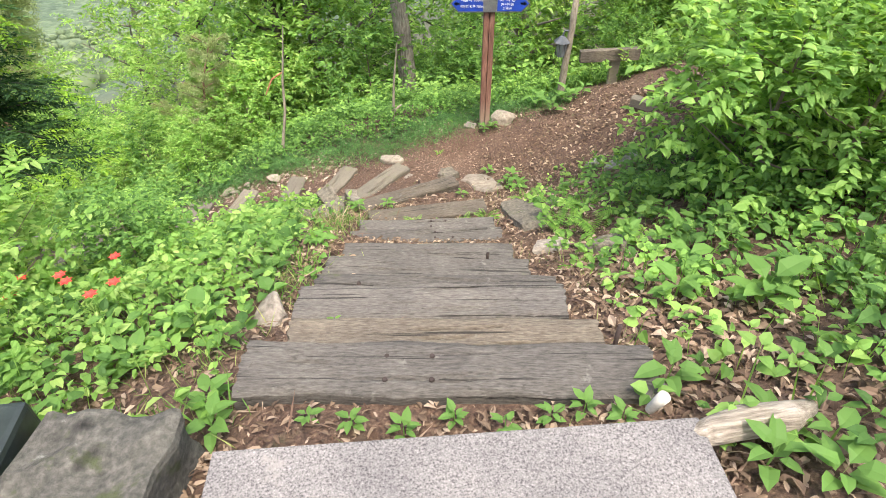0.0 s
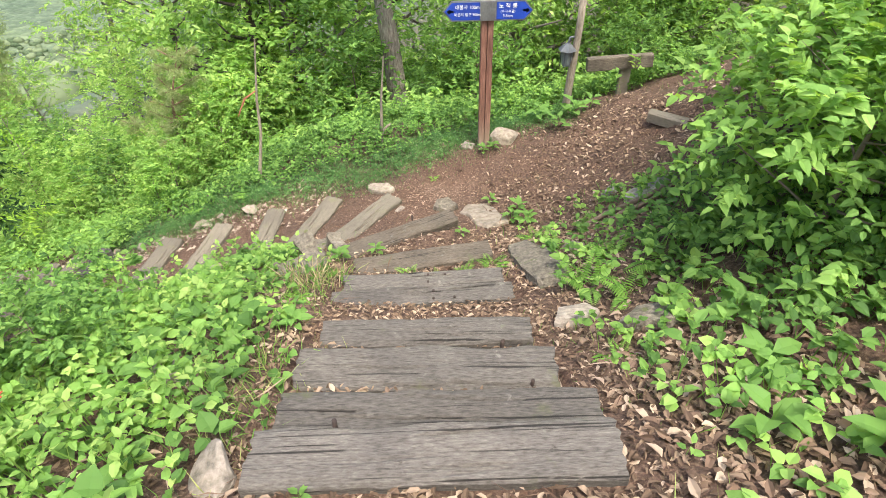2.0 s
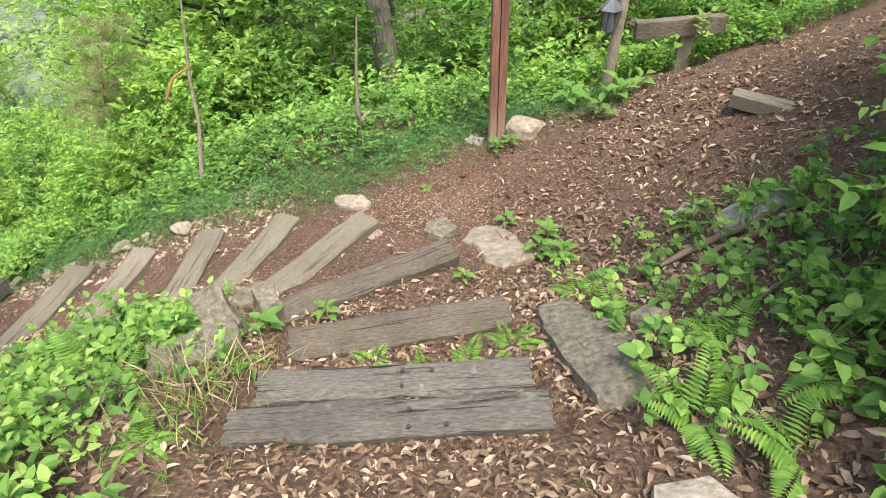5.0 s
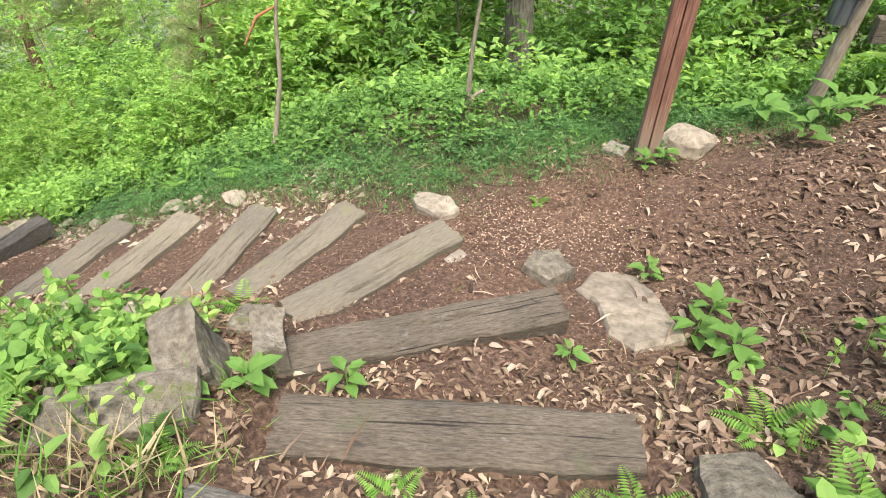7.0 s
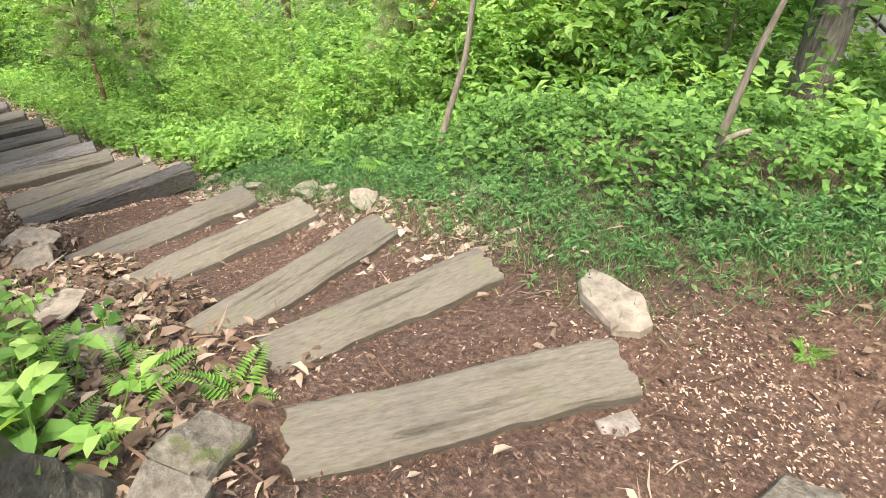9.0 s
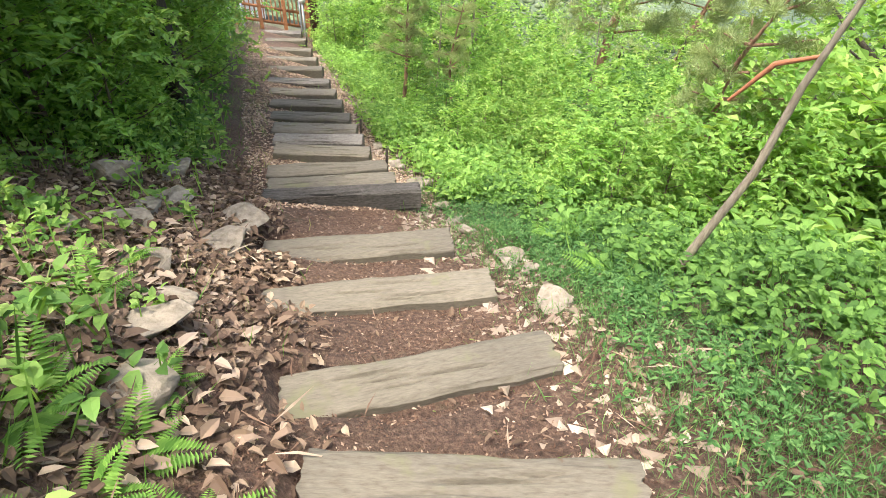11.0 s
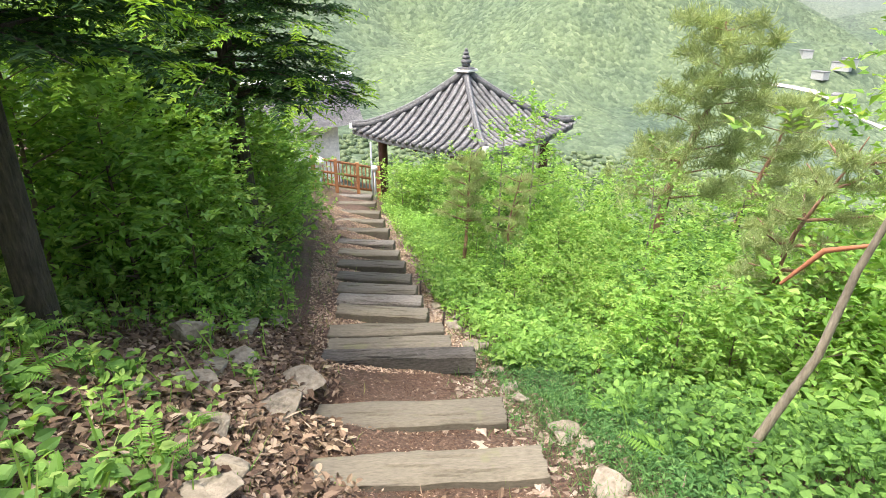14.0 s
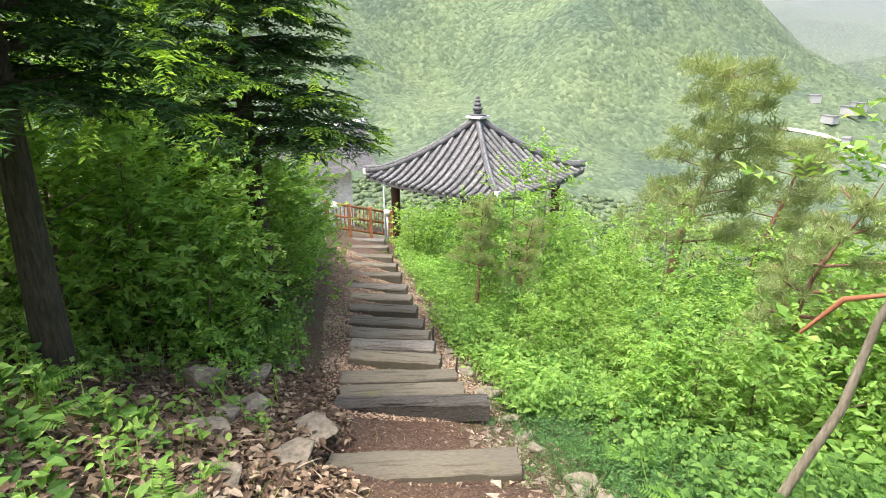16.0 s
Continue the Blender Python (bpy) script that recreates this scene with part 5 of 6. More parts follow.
def fern(seed, fronds):
    r = random.Random(seed)
    ob = new("fern")
    for k in range(fronds):
        fr = part_mesh("frond", FROND, ob)
        s = r.uniform(0.65, 1.15)
        fr.matrix_local = pose(0, 0, 0, r.uniform(-12, 12), r.uniform(-20, 14), k * 360 / fronds + r.uniform(-20, 20)) @ Matrix.Diagonal((s, s, s, 1))
    return tagged(ob, "fresh green fern with arching feathery fronds", "fern", "ferns along the trail")


fern_kinds = [fern(k, 6 + k) for k in range(3)]
scatter(fern_kinds, [(0.42, 4.55, 0.75), (-0.25, 4.45, 0.5), (0.2, 4.47, 0.5), (-0.02, 4.42, 0.4), (-1.45, 5.15, 0.8), (-1.75, 5.0, 0.85), (-1.3, 5.35, 0.65), (-2.1, 4.75, 0.8), (1.0, 3.85, 1.0), (1.2, 3.6, 1.0), (0.95, 4.6, 0.9), (1.25, 4.25, 0.9), (-1.35, 4.2, 0.8), (-2.4, 7.25, 1.1), (-3.2, 7.45, 1.1), (-2.9, 4.4, 1.1), (-2.3, 4.3, 1.0), (-3.4, 4.2, 1.1), (0.85, 5.0, 0.8), (1.3, 5.1, 0.8), (-1.0, 3.8, 0.6), (0.9, 2.9, 0.6), (-0.9, 4.35, 0.7), (-1.7, 4.5, 1.0), (1.5, 3.9, 1.1), (-4.1, 7.6, 1.0), (-0.05, 6.6, 0.3), (-1.6, 5.2, 0.7), (-1.9, 5.25, 0.65), (-2.4, 5.0, 0.8), (-1.35, 4.95, 0.7), (-2.9, 5.0, 0.7)], 0.01)


LEAF = quads_mesh("leaf", *leaf_arrays(np.zeros((1, 3)), np.array([[1.0, 0, 0.25]]), np.array([[0, 0, 1.0]]), 0.12, 0.55, 0.25, 0.2, True), L_HERB)
STALK = quads_mesh("stem", *leaf_arrays(np.zeros((1, 3)), np.array([[0.03, 0, 1.0]]), np.array([[1.0, 0, 0]]), 0.17, 0.06, 0.1, 0, True), L_HERB)


def broad_plant(seed, leaves=9, height=0.16):
    r = random.Random(seed)
    ob = new("broad_leaved_plant")
    part_mesh("stem", STALK, ob)
    for k in range(leaves):
        lf = part_mesh("leaf", LEAF, ob)
        a, s = k * 137 + r.uniform(-20, 20), r.uniform(0.7, 1.15)
        lf.matrix_local = pose(0.02 * math.cos(radians(a)), 0.02 * math.sin(radians(a)), height * (0.35 + 0.65 * k / leaves), r.uniform(-18, 18), r.uniform(-22, 16), a) @ Matrix.Diagonal((s, s, s, 1))
    return tagged(ob, "low broad-leaved bright green woodland plant", "plant", "low plants along the trail")


plant_kinds = [broad_plant(k, 7 + k % 3) for k in range(4)]
spots = [(-0.3, 1.2, 0.45), (-0.12, 1.16, 0.5), (0.05, 1.22, 0.4), (0.22, 1.18, 0.5), (0.38, 1.22, 0.45), (0.5, 1.25, 0.5), (0.62, 1.2, 0.45), (-0.45, 1.22, 0.4), (-0.5, 1.95, 0.35), (0.98, 0.98, 0.85), (1.12, 0.9, 0.9), (1.2, 1.05, 0.9), (1.05, 1.15, 0.9), (-0.78, 1.2, 0.8), (-0.85, 1.35, 0.7), (0.55, 6.05, 0.7), (0.72, 5.6, 0.9), (0.8, 5.75, 0.9), (0.85, 5.5, 0.9), (-0.95, 1.75, 0.9), (-1.15, 1.95, 0.9), (-1.3, 1.65, 0.9), (-0.85, 4.75, 0.8), (0.2, 5.25, 0.6), (-0.55, 4.85, 0.7), (1.5, 7.4, 1.2), (1.75, 7.75, 1.4), (2.0, 7.9, 1.3), (1.3, 7.75, 1.4), (0.55, 7.0, 0.7), (0.66, 7.08, 0.7), (1.55, 3.1, 1.4), (1.4, 2.6, 1.3), (1.2, 2.2, 1.2), (1.5, 2.0, 1.4), (-1.2, 3.3, 1.3), (-2.2, 4.9, 0.6), (-3.0, 5.1, 0.55), (-3.7, 5.2, 0.6)]
for k in range(60):
    x, y = rs.uniform(-2.6, 2.4), rs.uniform(1.2, 5.2)
    if off_path(x, y) > 0.1 and bare(x, y) > rs.rand():
        spots.append((x, y, rs.uniform(0.5, 1.05)))
scatter(plant_kinds, spots, 0.01)
for k, (x, y) in enumerate([(-1.75, 2.05), (-1.85, 2.15), (-2.0, 2.0), (-1.5, 1.85), (-1.45, 1.95), (-2.1, 2.2), (-1.65, 2.3)]):
    n = 7
    a = np.arange(n) * 2 * math.pi / n
    v, f = leaf_arrays(np.zeros((n, 3)), np.stack([np.cos(a), np.sin(a), np.full(n, 0.5)], 1), np.tile([0, 0, 1.0], (n, 1)), np.full(n, 0.035), 0.7, 0.2, 0.2)
    s = leaf_arrays(np.array([[0, 0, -0.36]]), np.array([[0, 0, 1.0]]), np.array([[1.0, 0, 0]]), 0.36, 0.02, 0.1, 0)
    ob = new("red_flower")
    part_mesh("petals", quads_mesh("petals", v, f, L_RED), ob, "small red petals")
    part_mesh("stem", quads_mesh("stem", *s, L_HERB), ob)
    ob.location = (x, y, gz(x, y) + 0.34)
    tagged(ob, "small red flower standing among green leaves", "flower", "red flowers")

# ---------------------------------------------------------------- ground cover
x, y = sample(9000, -6, 4.5, 0.9, 9.0, lambda x, y: np.clip(off_path(x, y) * 2.2 - np.where(y > 6.3, 0.8, 0.15), 0, 1) * (0.35 + 0.65 * clumpy(x, y)) * bare(x, y))
herbs("ground_herbs", "mixed green herbs covering the forest floor", x, y, L_HERB, 0.2, 0.06, 5)
# sunlight left of the stairs is carried by the lighter leaf colour
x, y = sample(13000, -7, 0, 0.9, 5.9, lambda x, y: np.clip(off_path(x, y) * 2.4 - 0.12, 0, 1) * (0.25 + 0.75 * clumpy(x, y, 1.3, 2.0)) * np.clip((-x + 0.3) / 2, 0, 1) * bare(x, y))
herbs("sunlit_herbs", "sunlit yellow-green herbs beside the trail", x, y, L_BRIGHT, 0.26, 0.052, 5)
x, y = sample(520, -3.2, -0.7, 1.0, 5.0, lambda x, y: np.clip(off_path(x, y) * 3 + 0.1, 0, 1) * clumpy(x, y, 2.6, 15.0) * bare(x, y))
herbs("round_leaved_herbs", "low herbs with broad rounded leaves beside the stairs", x, y, L_HERB, 0.2, 0.07, 5, 0.9)
x, y = sample(560, 0.75, 2.4, 1.0, 5.6, lambda x, y: np.clip(off_path(x, y) * 3 + 0.1, 0, 1) * clumpy(x, y, 2.4, 16.0) * (0.3 + 0.7 * bare(x, y)))
herbs("lobed_herbs", "fresh green broad-leaved herbs on the bank by the stairs", x, y, L_BUSH, 0.2, 0.065, 5, 0.8)
x, y = sample(9000, -2.4, -0.65, 1.2, 5.0, lambda x, y: np.exp(-((off_path(x, y) - 0.2) / 0.25) ** 2) * clumpy(x, y, 2.9, 17.0))
grass("stair_grass", "thin tufts of fresh grass beside the stairs", x, y, 0.17, L_GRASS)
x, y = sample(420, -1.3, -0.76, 3.95, 4.5, lambda x, y: np.exp(-((x + 1.0) / 0.2) ** 2 - ((y - 4.25) / 0.2) ** 2))
grass("straw", "dry pale straw fallen over the leaf litter", x, y, 0.2, L_STRAW)
x, y = sample(15000, -4.5, 5, 6.5, 9.6, lambda x, y: np.clip(off_path(x, y) * 2.2 - 0.7, 0, 1) * (0.4 + 0.6 * clumpy(x, y, 2.2, 3.0)))
herbs("bank_herbs", "green herbs on the bank behind the sign", x, y, L_HERB, 0.26, 0.05, 5)
x, y = sample(14000, -18, 3, 8.2, 18, lambda x, y: np.clip(off_path(x, y) * 1.2 - 0.1, 0, 1) * (0.5 + 0.5 * clumpy(x, y, 0.9, 5.0)))
herbs("slope_undergrowth", "rough green undergrowth covering the lower slope", x, y, L_BUSH, 0.45, 0.1, 5, fine=False)
x, y = sample(9000, -16, -4.3, 6.7, 8.6, lambda x, y: np.clip(off_path(x, y) * 3 + 0.25, 0, 1) * (0.35 + 0.65 * clumpy(x, y, 1.9, 5.5)))
herbs("edge_herbs", "sunlit low herbs along the edge of the lower steps", x, y, L_BUSH, 0.3, 0.07, 5, fine=False)
# the shade below the shrubs is put into a darker leaf green
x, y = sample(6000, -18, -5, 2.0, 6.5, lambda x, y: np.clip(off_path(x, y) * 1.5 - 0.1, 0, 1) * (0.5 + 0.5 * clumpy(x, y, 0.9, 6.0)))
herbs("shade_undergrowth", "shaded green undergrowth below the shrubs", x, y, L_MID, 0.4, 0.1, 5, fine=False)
# hillside shade sits in the same darker leaf colour
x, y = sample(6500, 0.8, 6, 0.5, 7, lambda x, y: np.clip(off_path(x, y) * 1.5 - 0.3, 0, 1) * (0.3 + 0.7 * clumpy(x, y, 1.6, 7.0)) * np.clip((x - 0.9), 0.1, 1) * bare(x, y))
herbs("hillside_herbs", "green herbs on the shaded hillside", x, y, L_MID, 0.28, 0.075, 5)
x, y = sample(90000, -16, 3.5, 0.9, 9, lambda x, y: np.exp(-np.abs(off_path(x, y) - 0.12) * 5) * (0.15 + 0.85 * clumpy(x, y, 2.3, 8.0)) * np.where((y > 6.4) | (x < -5), np.where(x > -4.5, 0.15, 1.0), 0.25))
grass("grass", "tufts of green grass along the trail edge", x, y, 0.13, L_GRASS)
x, y = sample(42000, -5.5, 4.5, 0.8, 8.2, lambda x, y: np.exp(-np.maximum(off_path(x, y) - 0.25, 0) * 2.2) * (0.25 + 0.75 * clumpy(x, y, 2.0, 9.0)) * np.where(np.abs(off_path(x, y)) < 1.2, 1, 0.5) * np.where(((x < -0.6) | (y > 5.4)) & (off_path(x, y) < 0.0), np.where((x > 0.7) & (y > 4.8), 0.7, 0.12), 1))
litter("leaf_litter", "dry curled brown leaves over the forest floor", x, y, 0.048, L_LITTER, 0.42, 0.03, fine=True)
x, y = sample(9000, -5.5, -1.2, 4.0, 5.75, lambda x, y: np.exp(-(((x + 3.4) / 2.0) ** 2 + ((y - 5.0) / 0.8) ** 2) ** 2))
litter("bank_leaves", "large curled reddish-brown dead leaves on the stony bank", x, y, 0.065, L_REDLITTER, 0.5, 0.05, fine=True)
x, y = sample(11000, -5.5, -1.2, 4.0, 5.75, lambda x, y: np.exp(-(((x + 3.3) / 2.0) ** 2 + ((y - 5.0) / 0.75) ** 2) ** 2))
litter("bank_litter", "thick bed of dry brown leaves on the stony bank", x, y, 0.046, L_LITTER, 0.5, 0.045, fine=True)
x, y = sample(30000, -2.0, 2.6, 0.85, 5.2, lambda x, y: np.where(off_path(x, y) < 0.6, 0.8, 0.35) * (0.4 + 0.6 * clumpy(x, y, 2.6, 11.0)))
litter("stair_litter", "dry leaves and straw between the timber steps", x, y, 0.043, L_LITTER, 0.36, 0.025, fine=True)
x, y = sample(4500, 0.7, 2.2, 0.9, 4.2, lambda x, y: 1.3 * (1 - bare(x, y)))
litter("slope_litter", "large curled reddish-brown dead leaves beside the steps", x, y, 0.06, L_REDLITTER, 0.5, 0.04, fine=True)
x, y = sample(90000, -4.8, 4.0, 4.9, 7.6, lambda x, y: np.where(off_path(x, y) < 0.05, 1.0, 0.05) * (0.45 + 0.55 * clumpy(x, y, 2.9, 12.0)))
litter("wood_shreds", "fine red-brown and pale wood shreds trodden into the trail", x, y, 0.017, L_SHRED, 0.38, 0.006, "bark chips")
x, y = sample(16000, -1.2, 1.4, 5.6, 7.0, lambda x, y: np.exp(-((x - 0.05) / 0.5) ** 2 - ((y - 6.3) / 0.28) ** 2))
litter("sawdust", "pale dry wood crumbs scattered over the trail", x, y, 0.015, L_SAWDUST, 0.5, 0.006, "bark chips")
x, y = sample(80000, -6.5, 4.5, 1.0, 8.0, lambda x, y: np.where(off_path(x, y) < 0.1, 1.0, 0.15) * (0.35 + 0.65 * clumpy(x, y, 2.4, 10.0)))
litter("bark_chips", "red-brown bark chips and pale wood shreds on the trail", x, y, 0.023, L_CHIP, 0.33, 0.008, "bark chips")
x, y = sample(70000, -13, -4.2, 5.6, 7.8, lambda x, y: np.where(off_path(x, y) < 0.0, 1.0, 0.0) * (0.5 + 0.5 * clumpy(x, y, 1.7, 13.0)))
litter("dusty_crumbs", "pale dusty crumbs and bark bits on the lower steps", x, y, 0.03, L_SAWDUST, 0.5, 0.006, "bark chips")
x, y = sample(6500, 0.4, 3.8, 4.5, 7.6, lambda x, y: np.where(off_path(x, y) < 0.2, 0.5, 0.2) * clumpy(x, y, 1.4, 14.0) + np.exp(-((x - 1.3) / 0.8) ** 2 - ((y - 5.3) / 0.6) ** 2))
litter("trail_leaves", "scattered pale dead leaves on the upper trail", x, y, 0.065, L_REDLITTER, 0.4, 0.02, fine=True)
x, y = sample(9000, -10, 4, 0.9, 8.0, lambda x, y: np.where(np.abs(off_path(x, y)) < 0.5, 1.0, 0.1))
litter("twigs", "thin dry twigs and straw on the ground", x, y, 0.16, L_CHIP, 0.045, 0.02, "twigs")
x, y = sample(190000, -4.8, 1.8, 6.3, 8.6, lambda x, y: np.exp(-((off_path(x, y) - 0.32) / 0.34) ** 2) * (0.4 + 0.6 * clumpy(x, y, 2.3, 8.0)))
grass("bank_grass", "fine feathery low green plants edging the trail", x, y, 0.09, L_FEATHER)
x, y = sample(16000, -4.8, 1.9, 6.3, 8.4, lambda x, y: np.exp(-((off_path(x, y) - 0.42) / 0.3) ** 2) * (0.35 + 0.65 * clumpy(x, y, 3.3, 18.0)))
herbs("creeping_herbs", "dense tiny-leaved creeping plants edging the trail", x, y, L_FEATHER, 0.11, 0.032, 7, 0.4, fine=False)
# gravel along the right edge of the lower flight
x, y = sample(10000, -13, -1.2, 6.2, 7.9, lambda x, y: np.exp(-((y - 6.84 - (-x - 4) * 0.07) / 0.27) ** 2))
n = len(x)
c = np.stack([x, y, ground(x, y)], 1)
tet = np.array([(1, 0, 0), (-0.5, 0.8, 0), (-0.5, -0.8, 0), (0.1, 0, 0.5), (0, 0, -0.4)], float)
sz = rs.uniform(0.008, 0.06, n) * rs.uniform(0.3, 1, n)
tet[:, 2] *= 0.6
ang = rs.uniform(0, 6.28, n)
rot = np.stack([np.stack([np.cos(ang), -np.sin(ang), 0 * ang], 1), np.stack([np.sin(ang), np.cos(ang), 0 * ang], 1), np.stack([0 * ang, 0 * ang, 1 + 0 * ang], 1)], 1)
v = (np.einsum("nij,kj->nki", rot, tet) + rs.normal(0, 0.15, (n, 5, 3))) * sz[:, None, None] + c[:, None, :]
tri = np.array([(0, 1, 3), (1, 2, 3), (2, 0, 3), (1, 0, 4), (2, 1, 4), (0, 2, 4)])
f = (np.arange(n)[:, None, None] * 5 + tri[None]).reshape(-1, 3)
L_GRAVEL = leafy("gravel_stone", [(0.0, (0.2, 0.15, 0.12)), (0.5, (0.27, 0.215, 0.17)), (1.0, (0.42, 0.35, 0.29))], 0.0, 0.9)
tagged(new("gravel", quads_mesh("gravel", v.reshape(-1, 3), f, L_GRAVEL)), "pale broken gravel along the edge of the steps", "gravel", kind="stuff")


# ---------------------------------------------------------------- pavilion
PAV = Vector((-16.88, 10.39, 0))
EAVE, APEX, RAD = -4.3, -2.85, 3.25
pav = new("pavilion")
pav.matrix_world = pose(PAV.x, PAV.y, 0, 0, 0, -15.7 + 8.3 + 45)
HALF = RAD / math.sqrt(2)


def roof_z(u, w):
    """Height over the plan: u runs from the ridge (0) to the eave (1), w from the middle of the eave (0) to the corner (1)."""
    return APEX + (EAVE - 0.14 - APEX) * (1 - (1 - u) ** 1.45) + 0.12 * u * u * w ** 3


def face_turn(k):
    return pose(0, 0, 0, 0, 0, 90 * k)


for k in range(4):
    m = face_turn(k)
    bm = bmesh.new()
    n = 10
    grid = []
    for j in range(n + 1):
        u = j / n
        grid.append([bm.verts.new(m @ Vector((HALF * u, HALF * u * (2 * i / n - 1), roof_z(u, abs(2 * i / n - 1)) - 0.03))) for i in range(n + 1)])
    for j in range(n):
        for i in range(n):
            bm.faces.new((grid[j][i], grid[j + 1][i], grid[j + 1][i + 1], grid[j][i + 1]))
    low = [[bm.verts.new(v.co - Vector((0, 0, 0.1))) for v in grid[n]]]
    for i in range(n):
        bm.faces.new((grid[n][i], low[0][i], low[0][i + 1], grid[n][i + 1]))
    bmesh.ops.remove_doubles(bm, verts=bm.verts, dist=0.0005)
    part("roof_slope", bm, M_TILE_DARK, pav, "dark roof slope under the tiles")
    rows = 19
    for i in range(rows):
        w = -1 + 2 * (i + 0.5) / rows
        u0 = abs(w) + 0.015
        if u0 > 0.97:
            continue
        steps = max(3, int((1 - u0) * 9))
        pts, rad = [], []
        for s in range(steps + 1):
            u = u0 + (1.015 - u0) * s / steps
            pts.append(m @ Vector((HALF * u, HALF * w, roof_z(min(u, 1.0), abs(w) / u) + 0.015)))
            rad.append(0.062)
        v2, f2, kk = [], [], 0
        for s in range(steps):
            vv, ff = tube_arrays([pts[s], pts[s + 1]], [0.055, 0.067], 7)
            f2 += [tuple(q + kk for q in face) for face in ff]
            v2 += vv
            kk += len(vv)
        vv = v2[-7:]
        f2.append(tuple(range(kk - 7, kk)))
        part_mesh("tile_course", mesh_of("tile_course", v2, f2, M_TILE, True), pav)
    # hip ridge to the corner
    hip = []
    for s in range(9):
        u = s / 8
        hip.append(m @ Vector((HALF * u, HALF * u, roof_z(u, 1) + 0.07 + (0.05 if s == 8 else 0))))
    rd = part_mesh("hip_ridge", tube_mesh("hip_ridge", [(hip, [0.09] * 9)], M_TILE_DARK, 8), pav, "dark curved hip ridge")
    part_mesh("ridge_cap", tube_mesh("ridge_cap", [([p + Vector((0, 0, 0.09)) for p in hip], [0.045] * 9)], M_TILE, 7), rd)
    part("corner_tile", block(0.12, 0.12, 0.16, 0.02, hip[-1] + Vector((0, 0, -0.03))), M_PLASTER, pav, "white plastered corner end")
    # eave beam, rafters, column
    part("eave_beam", block(0.14, HALF * 1.5, 0.18, 0.01, m @ Vector((HALF * 0.74, 0, EAVE - 0.22)), m.to_3x3().to_4x4()), M_REDWOOD, pav)
    c = m @ Vector((HALF * 0.74, HALF * 0.74, 0))
    g = gz(PAV.x, PAV.y)
    part_mesh("column", tube_mesh("column", [([(c.x, c.y, EAVE - 0.2), (c.x, c.y, g + 0.2)], [0.13, 0.14])], M_REDWOOD, 14), pav, "dark red round column")
    part_mesh("rafter", tube_mesh("rafter", [([m @ Vector((HALF * 0.5, HALF * q * 0.2, EAVE - 0.1)), m @ Vector((HALF * 0.98, HALF * q * 0.2, EAVE - 0.32 + 0.22 * (abs(q) / 5) ** 2))], [0.04, 0.04]) for q in range(-4, 5)], M_REDWOOD, 6), pav)
tagged(pav, "square wooden pavilion with a grey tiled pyramid roof", "pavilion")
for zz, r1, h in [(0.05, 0.2, 0.16), (0.16, 0.26, 0.05), (0.24, 0.12, 0.1), (0.33, 0.15, 0.13), (0.45, 0.115, 0.11), (0.55, 0.085, 0.09), (0.63, 0.05, 0.1)]:
    bm = bmesh.new()
    bmesh.ops.create_uvsphere(bm, u_segments=16, v_segments=10, radius=1)
    bmesh.ops.scale(bm, vec=(r1, r1, h * 0.62), verts=bm.verts)
    bmesh.ops.translate(bm, vec=(0, 0, APEX + zz), verts=bm.verts)
    part("finial_bulb", bm, M_TILE_DARK, pav, smooth=True)
part("plinth", block(HALF * 1.75, HALF * 1.75, 0.5, 0.03, (0, 0, gz(PAV.x, PAV.y) + 0.0)), M_ROCK, pav, "low stone plinth")
part("finial_base", block(0.5, 0.5, 0.07, 0.02, (0, 0, APEX + 0.1)), M_PLASTER, pav, "pale plastered base under the finial")

# temple hall further down
hall = new("temple_hall")
hall.matrix_world = pose(-28.0, 4.3, -7.9, 0, 0, 4)
part("wall", block(3.2, 6.0, 3.0, 0.02, (0, 0, 0.4)), M_PLASTER, hall)
for sg in (-1, 1):
    bm = bmesh.new()
    nn = 8
    rows = []
    for j in range(nn + 1):
        u = j / nn
        rows.append([bm.verts.new((sg * 2.6 * u, -4.0 + 8.0 * i / 8, 3.5 - 1.6 * (1 - (1 - u) ** 1.4) + 0.25 * abs(i / 4 - 1) ** 2.5)) for i in range(9)])
    for j in range(nn):
        for i in range(8):
            bm.faces.new((rows[j][i], rows[j + 1][i], rows[j + 1][i + 1], rows[j][i + 1]))
    bmesh.ops.solidify(bm, geom=list(bm.faces), thickness=0.12)
    part("roof_slope", bm, M_TILE, hall)
part_mesh("ridge", tube_mesh("ridge", [([(0, -4.0 + 8 * i / 8, 3.58 + 0.25 * abs(i / 4 - 1) ** 2.5) for i in range(9)], [0.14] * 9)], M_PLASTER, 8), hall, "white plastered roof ridge")
tagged(hall, "grey tiled temple hall with a pale ridge", "building")

# orange timber fence at the foot of the steps
fence = new("fence")
fence.location = (0, 0, 0)
fa, fb = Vector((-15.9, 5.95, -5.68)), Vector((-16.5, 7.75, -6.25))
for lvl in (0.28, 0.62, 0.95):
    part_mesh("rail", tube_mesh("rail", [([fa + Vector((0, 0, lvl)), fb + Vector((0, 0, lvl))], [0.035, 0.035])], M_FENCE, 8), fence)
for k in range(4):
    p = fa.lerp(fb, k / 3)
    part("post", block(0.09, 0.09, 1.2, 0.01, p + Vector((0, 0, 0.42))), M_FENCE, fence)
for k in range(17):
    p = fa.lerp(fb, (k + 0.5) / 17)
    part("baluster", block(0.03, 0.03, 0.62, 0.005, p + Vector((0, 0, 0.6))), M_FENCE, fence)
tagged(fence, "orange stained timber railing at the foot of the steps", "fence")
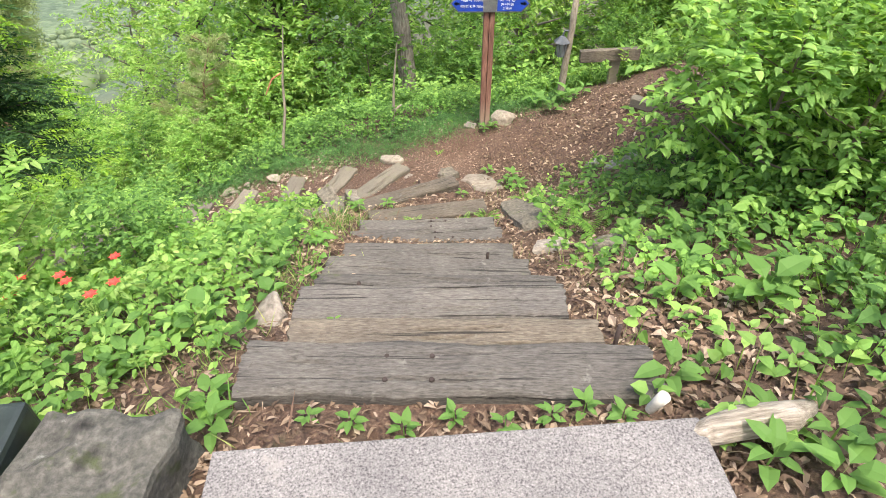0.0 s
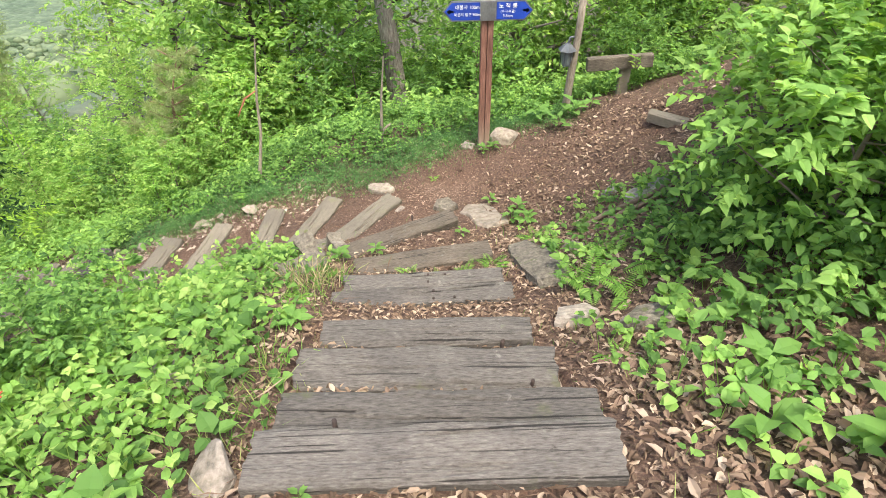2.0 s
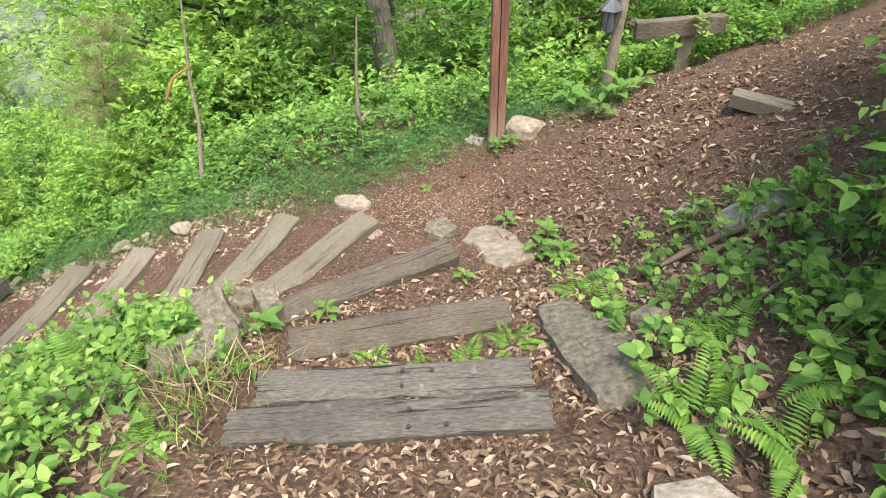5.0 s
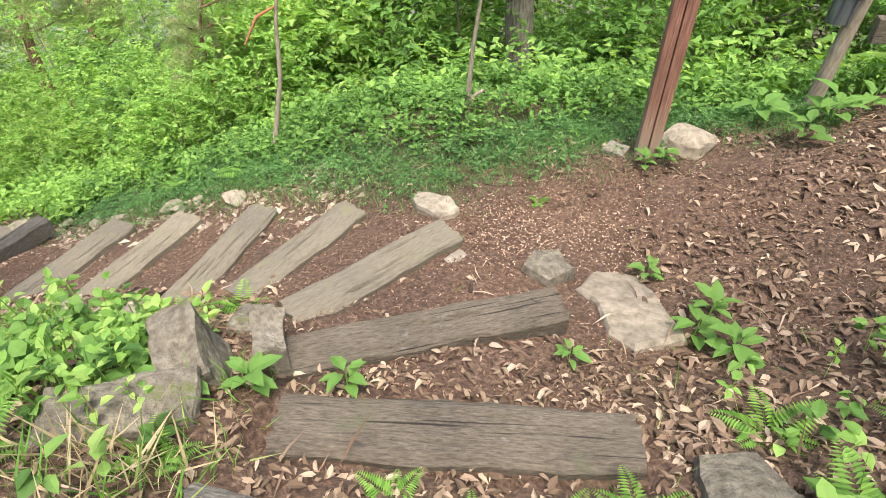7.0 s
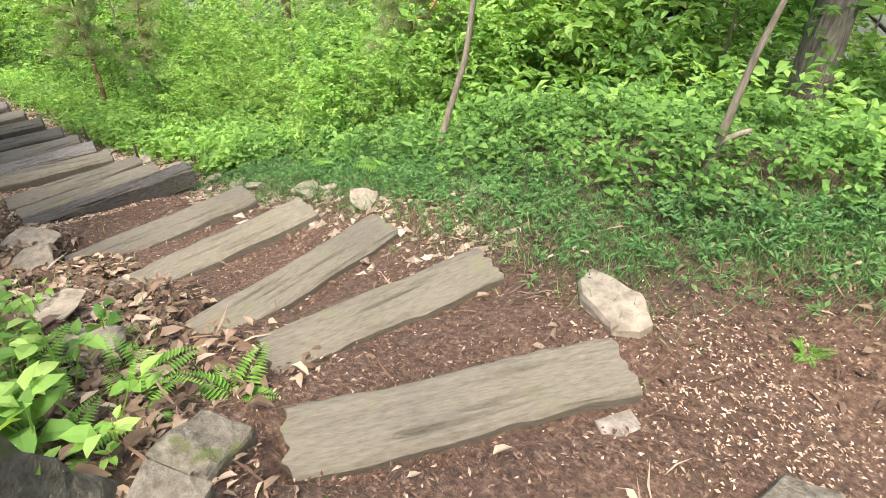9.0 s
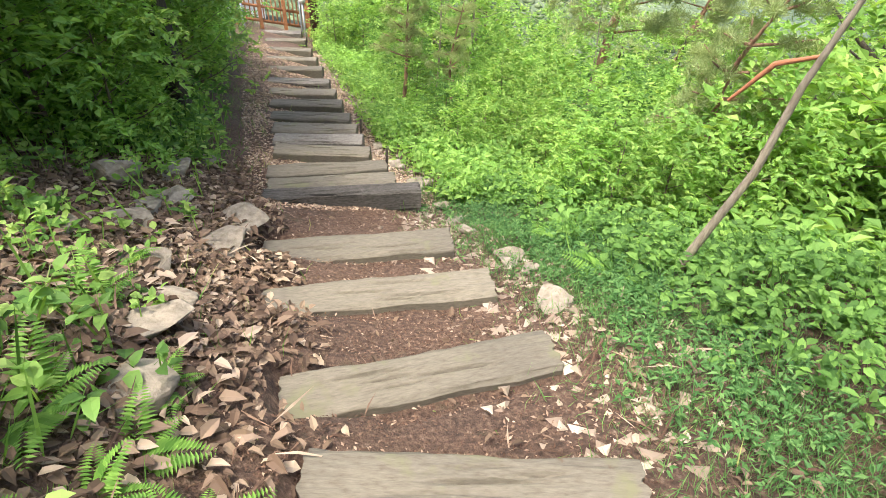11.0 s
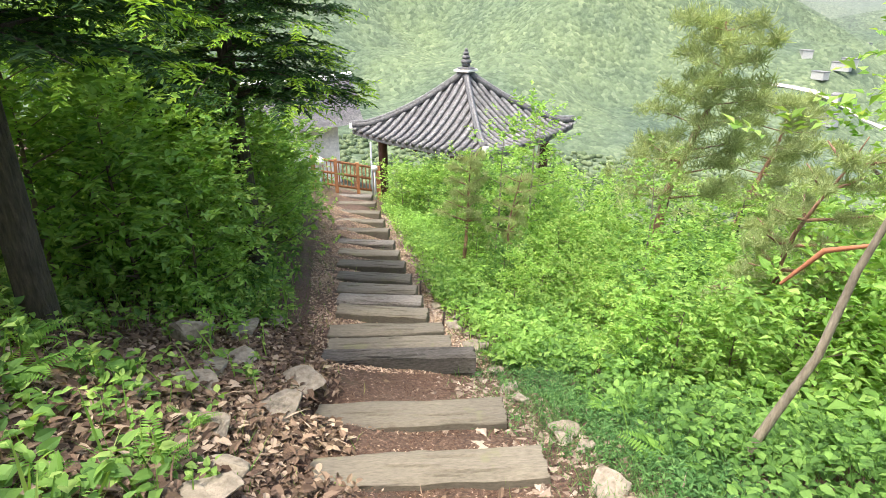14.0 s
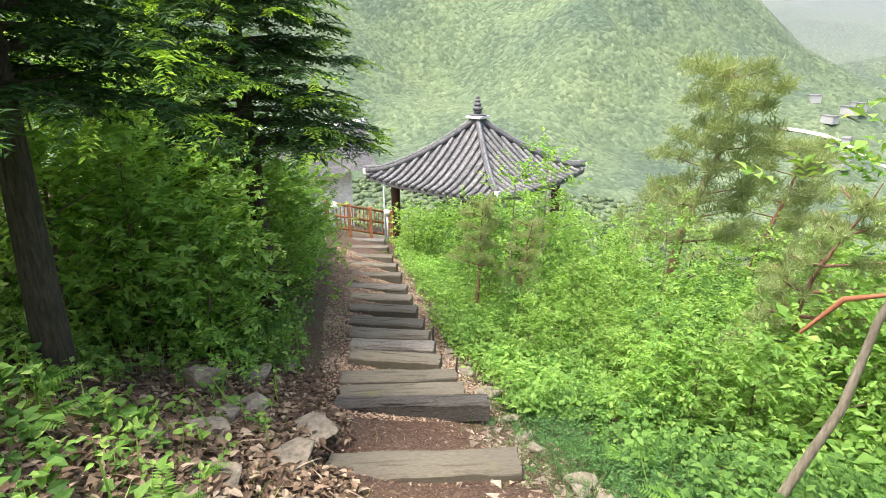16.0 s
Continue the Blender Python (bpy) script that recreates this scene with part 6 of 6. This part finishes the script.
for x, y, z, h, r in [(-15.7, 6.12, -5.75, 0.85, 0.13), (-15.75, 7.55, -5.9, 0.75, 0.09)]:
    gl = new("globe_lamp")
    gl.location = (x, y, z)
    part_mesh("pole", tube_mesh("pole", [([(0, 0, -0.2), (0, 0, h)], [0.03, 0.03])], M_STEEL, 10), gl)
    bm = bmesh.new()
    bmesh.ops.create_uvsphere(bm, u_segments=18, v_segments=12, radius=r)
    bmesh.ops.translate(bm, vec=(0, 0, h + r * 0.8), verts=bm.verts)
    part("globe", bm, M_GLASSY, gl, "white globe", True)
    tagged(gl, "white globe lamp on a grey pole", "lamp", "lamps at the foot of the steps")
pole = part_mesh("lamp_pole", tube_mesh("lamp_pole", [([(0, 0, -0.3), (0, 0, 1.5)], [0.03, 0.025])], M_STEEL, 10))
pole.location = (-15.9, 7.5, -5.9)
tagged(pole, "thin grey steel pole by the railing", "pole")

# ---------------------------------------------------------------- far hills
def sheet_z(x, y):
    """Height of the ground sheet itself, between its corners."""
    i, j = np.clip(np.searchsorted(gx, x) - 1, 0, nx - 2), np.clip(np.searchsorted(gy, y) - 1, 0, ny - 2)
    u, w = (x - gx[i]) / (gx[i + 1] - gx[i]), (y - gy[j]) / (gy[j + 1] - gy[j])
    return (GZ[j, i] * (1 - u) + GZ[j, i + 1] * u) * (1 - w) + (GZ[j + 1, i] * (1 - u) + GZ[j + 1, i + 1] * u) * w


def crowns(name, label, x, y, size, mat, flat=0.7):
    n = len(x)
    bm = bmesh.new()
    bmesh.ops.create_icosphere(bm, subdivisions=1, radius=1)
    base = np.array([tuple(v.co) for v in bm.verts])
    tri = np.array([[v.index for v in f.verts] for f in bm.faces])
    bm.free()
    z = sheet_z(x, y)
    s = size * rs.uniform(0.6, 1.3, n)
    v = base[None] * s[:, None, None] * (1 + rs.normal(0, 0.16, (n, len(base), 1))) * np.array([1, 1, flat])
    v = v + np.stack([x, y, z + s * 0.25], 1)[:, None, :]
    f = (np.arange(n)[:, None, None] * len(base) + tri[None]).reshape(-1, 3)
    return tagged(new(name, quads_mesh(name, v.reshape(-1, 3), f, mat, True)), label, "forest", kind="stuff")


def polar(n, a0, a1, r0, r1, keep=None):
    a = np.radians(rs.uniform(a0, a1, n))
    r = np.sqrt(rs.uniform(r0 * r0, r1 * r1, n))
    return -np.sin(a) * r, 5 + np.cos(a) * r


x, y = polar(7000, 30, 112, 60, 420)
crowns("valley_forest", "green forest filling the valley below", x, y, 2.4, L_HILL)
for k in range(16):
    a, r = math.radians(rs.uniform(38, 45.5)), rs.uniform(560, 900)
    x, y = -math.sin(a) * r, 5 + math.cos(a) * r
    z = float(far_height(x, y)) - 3
    w, d, h = rs.uniform(7, 15), rs.uniform(6, 9), rs.uniform(3, 6)
    hs = new("house")
    hs.matrix_world = pose(x, y, z, 0, 0, rs.uniform(0, 180))
    part("wall", block(w, d, h + 2, 0.1, (0, 0, h / 2 - 1)), M_HOUSE, hs)
    part("roof", block(w * 1.08, d * 1.1, 1.0, 0.3, (0, 0, h + 0.4)), M_TILE, hs)
    tagged(hs, "small pale village house in the distant valley", "house", "village houses")
for k in range(1):
    pts = [(-math.sin(math.radians(a)) * (600 + 55 * k), 5 + math.cos(math.radians(a)) * (600 + 55 * k)) for a in np.linspace(34, 48, 12)]
    vs, fs = [], []
    for i, (x, y) in enumerate(pts):
        for s in (0, 1):
            xx, yy = x * (1 + s * 0.012), y * (1 + s * 0.012)
            vs.append((xx, yy, float(sheet_z(np.array([xx]), np.array([yy]))[0]) + 0.6))
    for i in range(len(pts) - 1):
        fs.append((2 * i, 2 * i + 1, 2 * i + 3, 2 * i + 2))
    tagged(new("road", mesh_of("road", vs, fs, M_ROAD)), "pale road crossing the distant valley", "road", kind="structure")
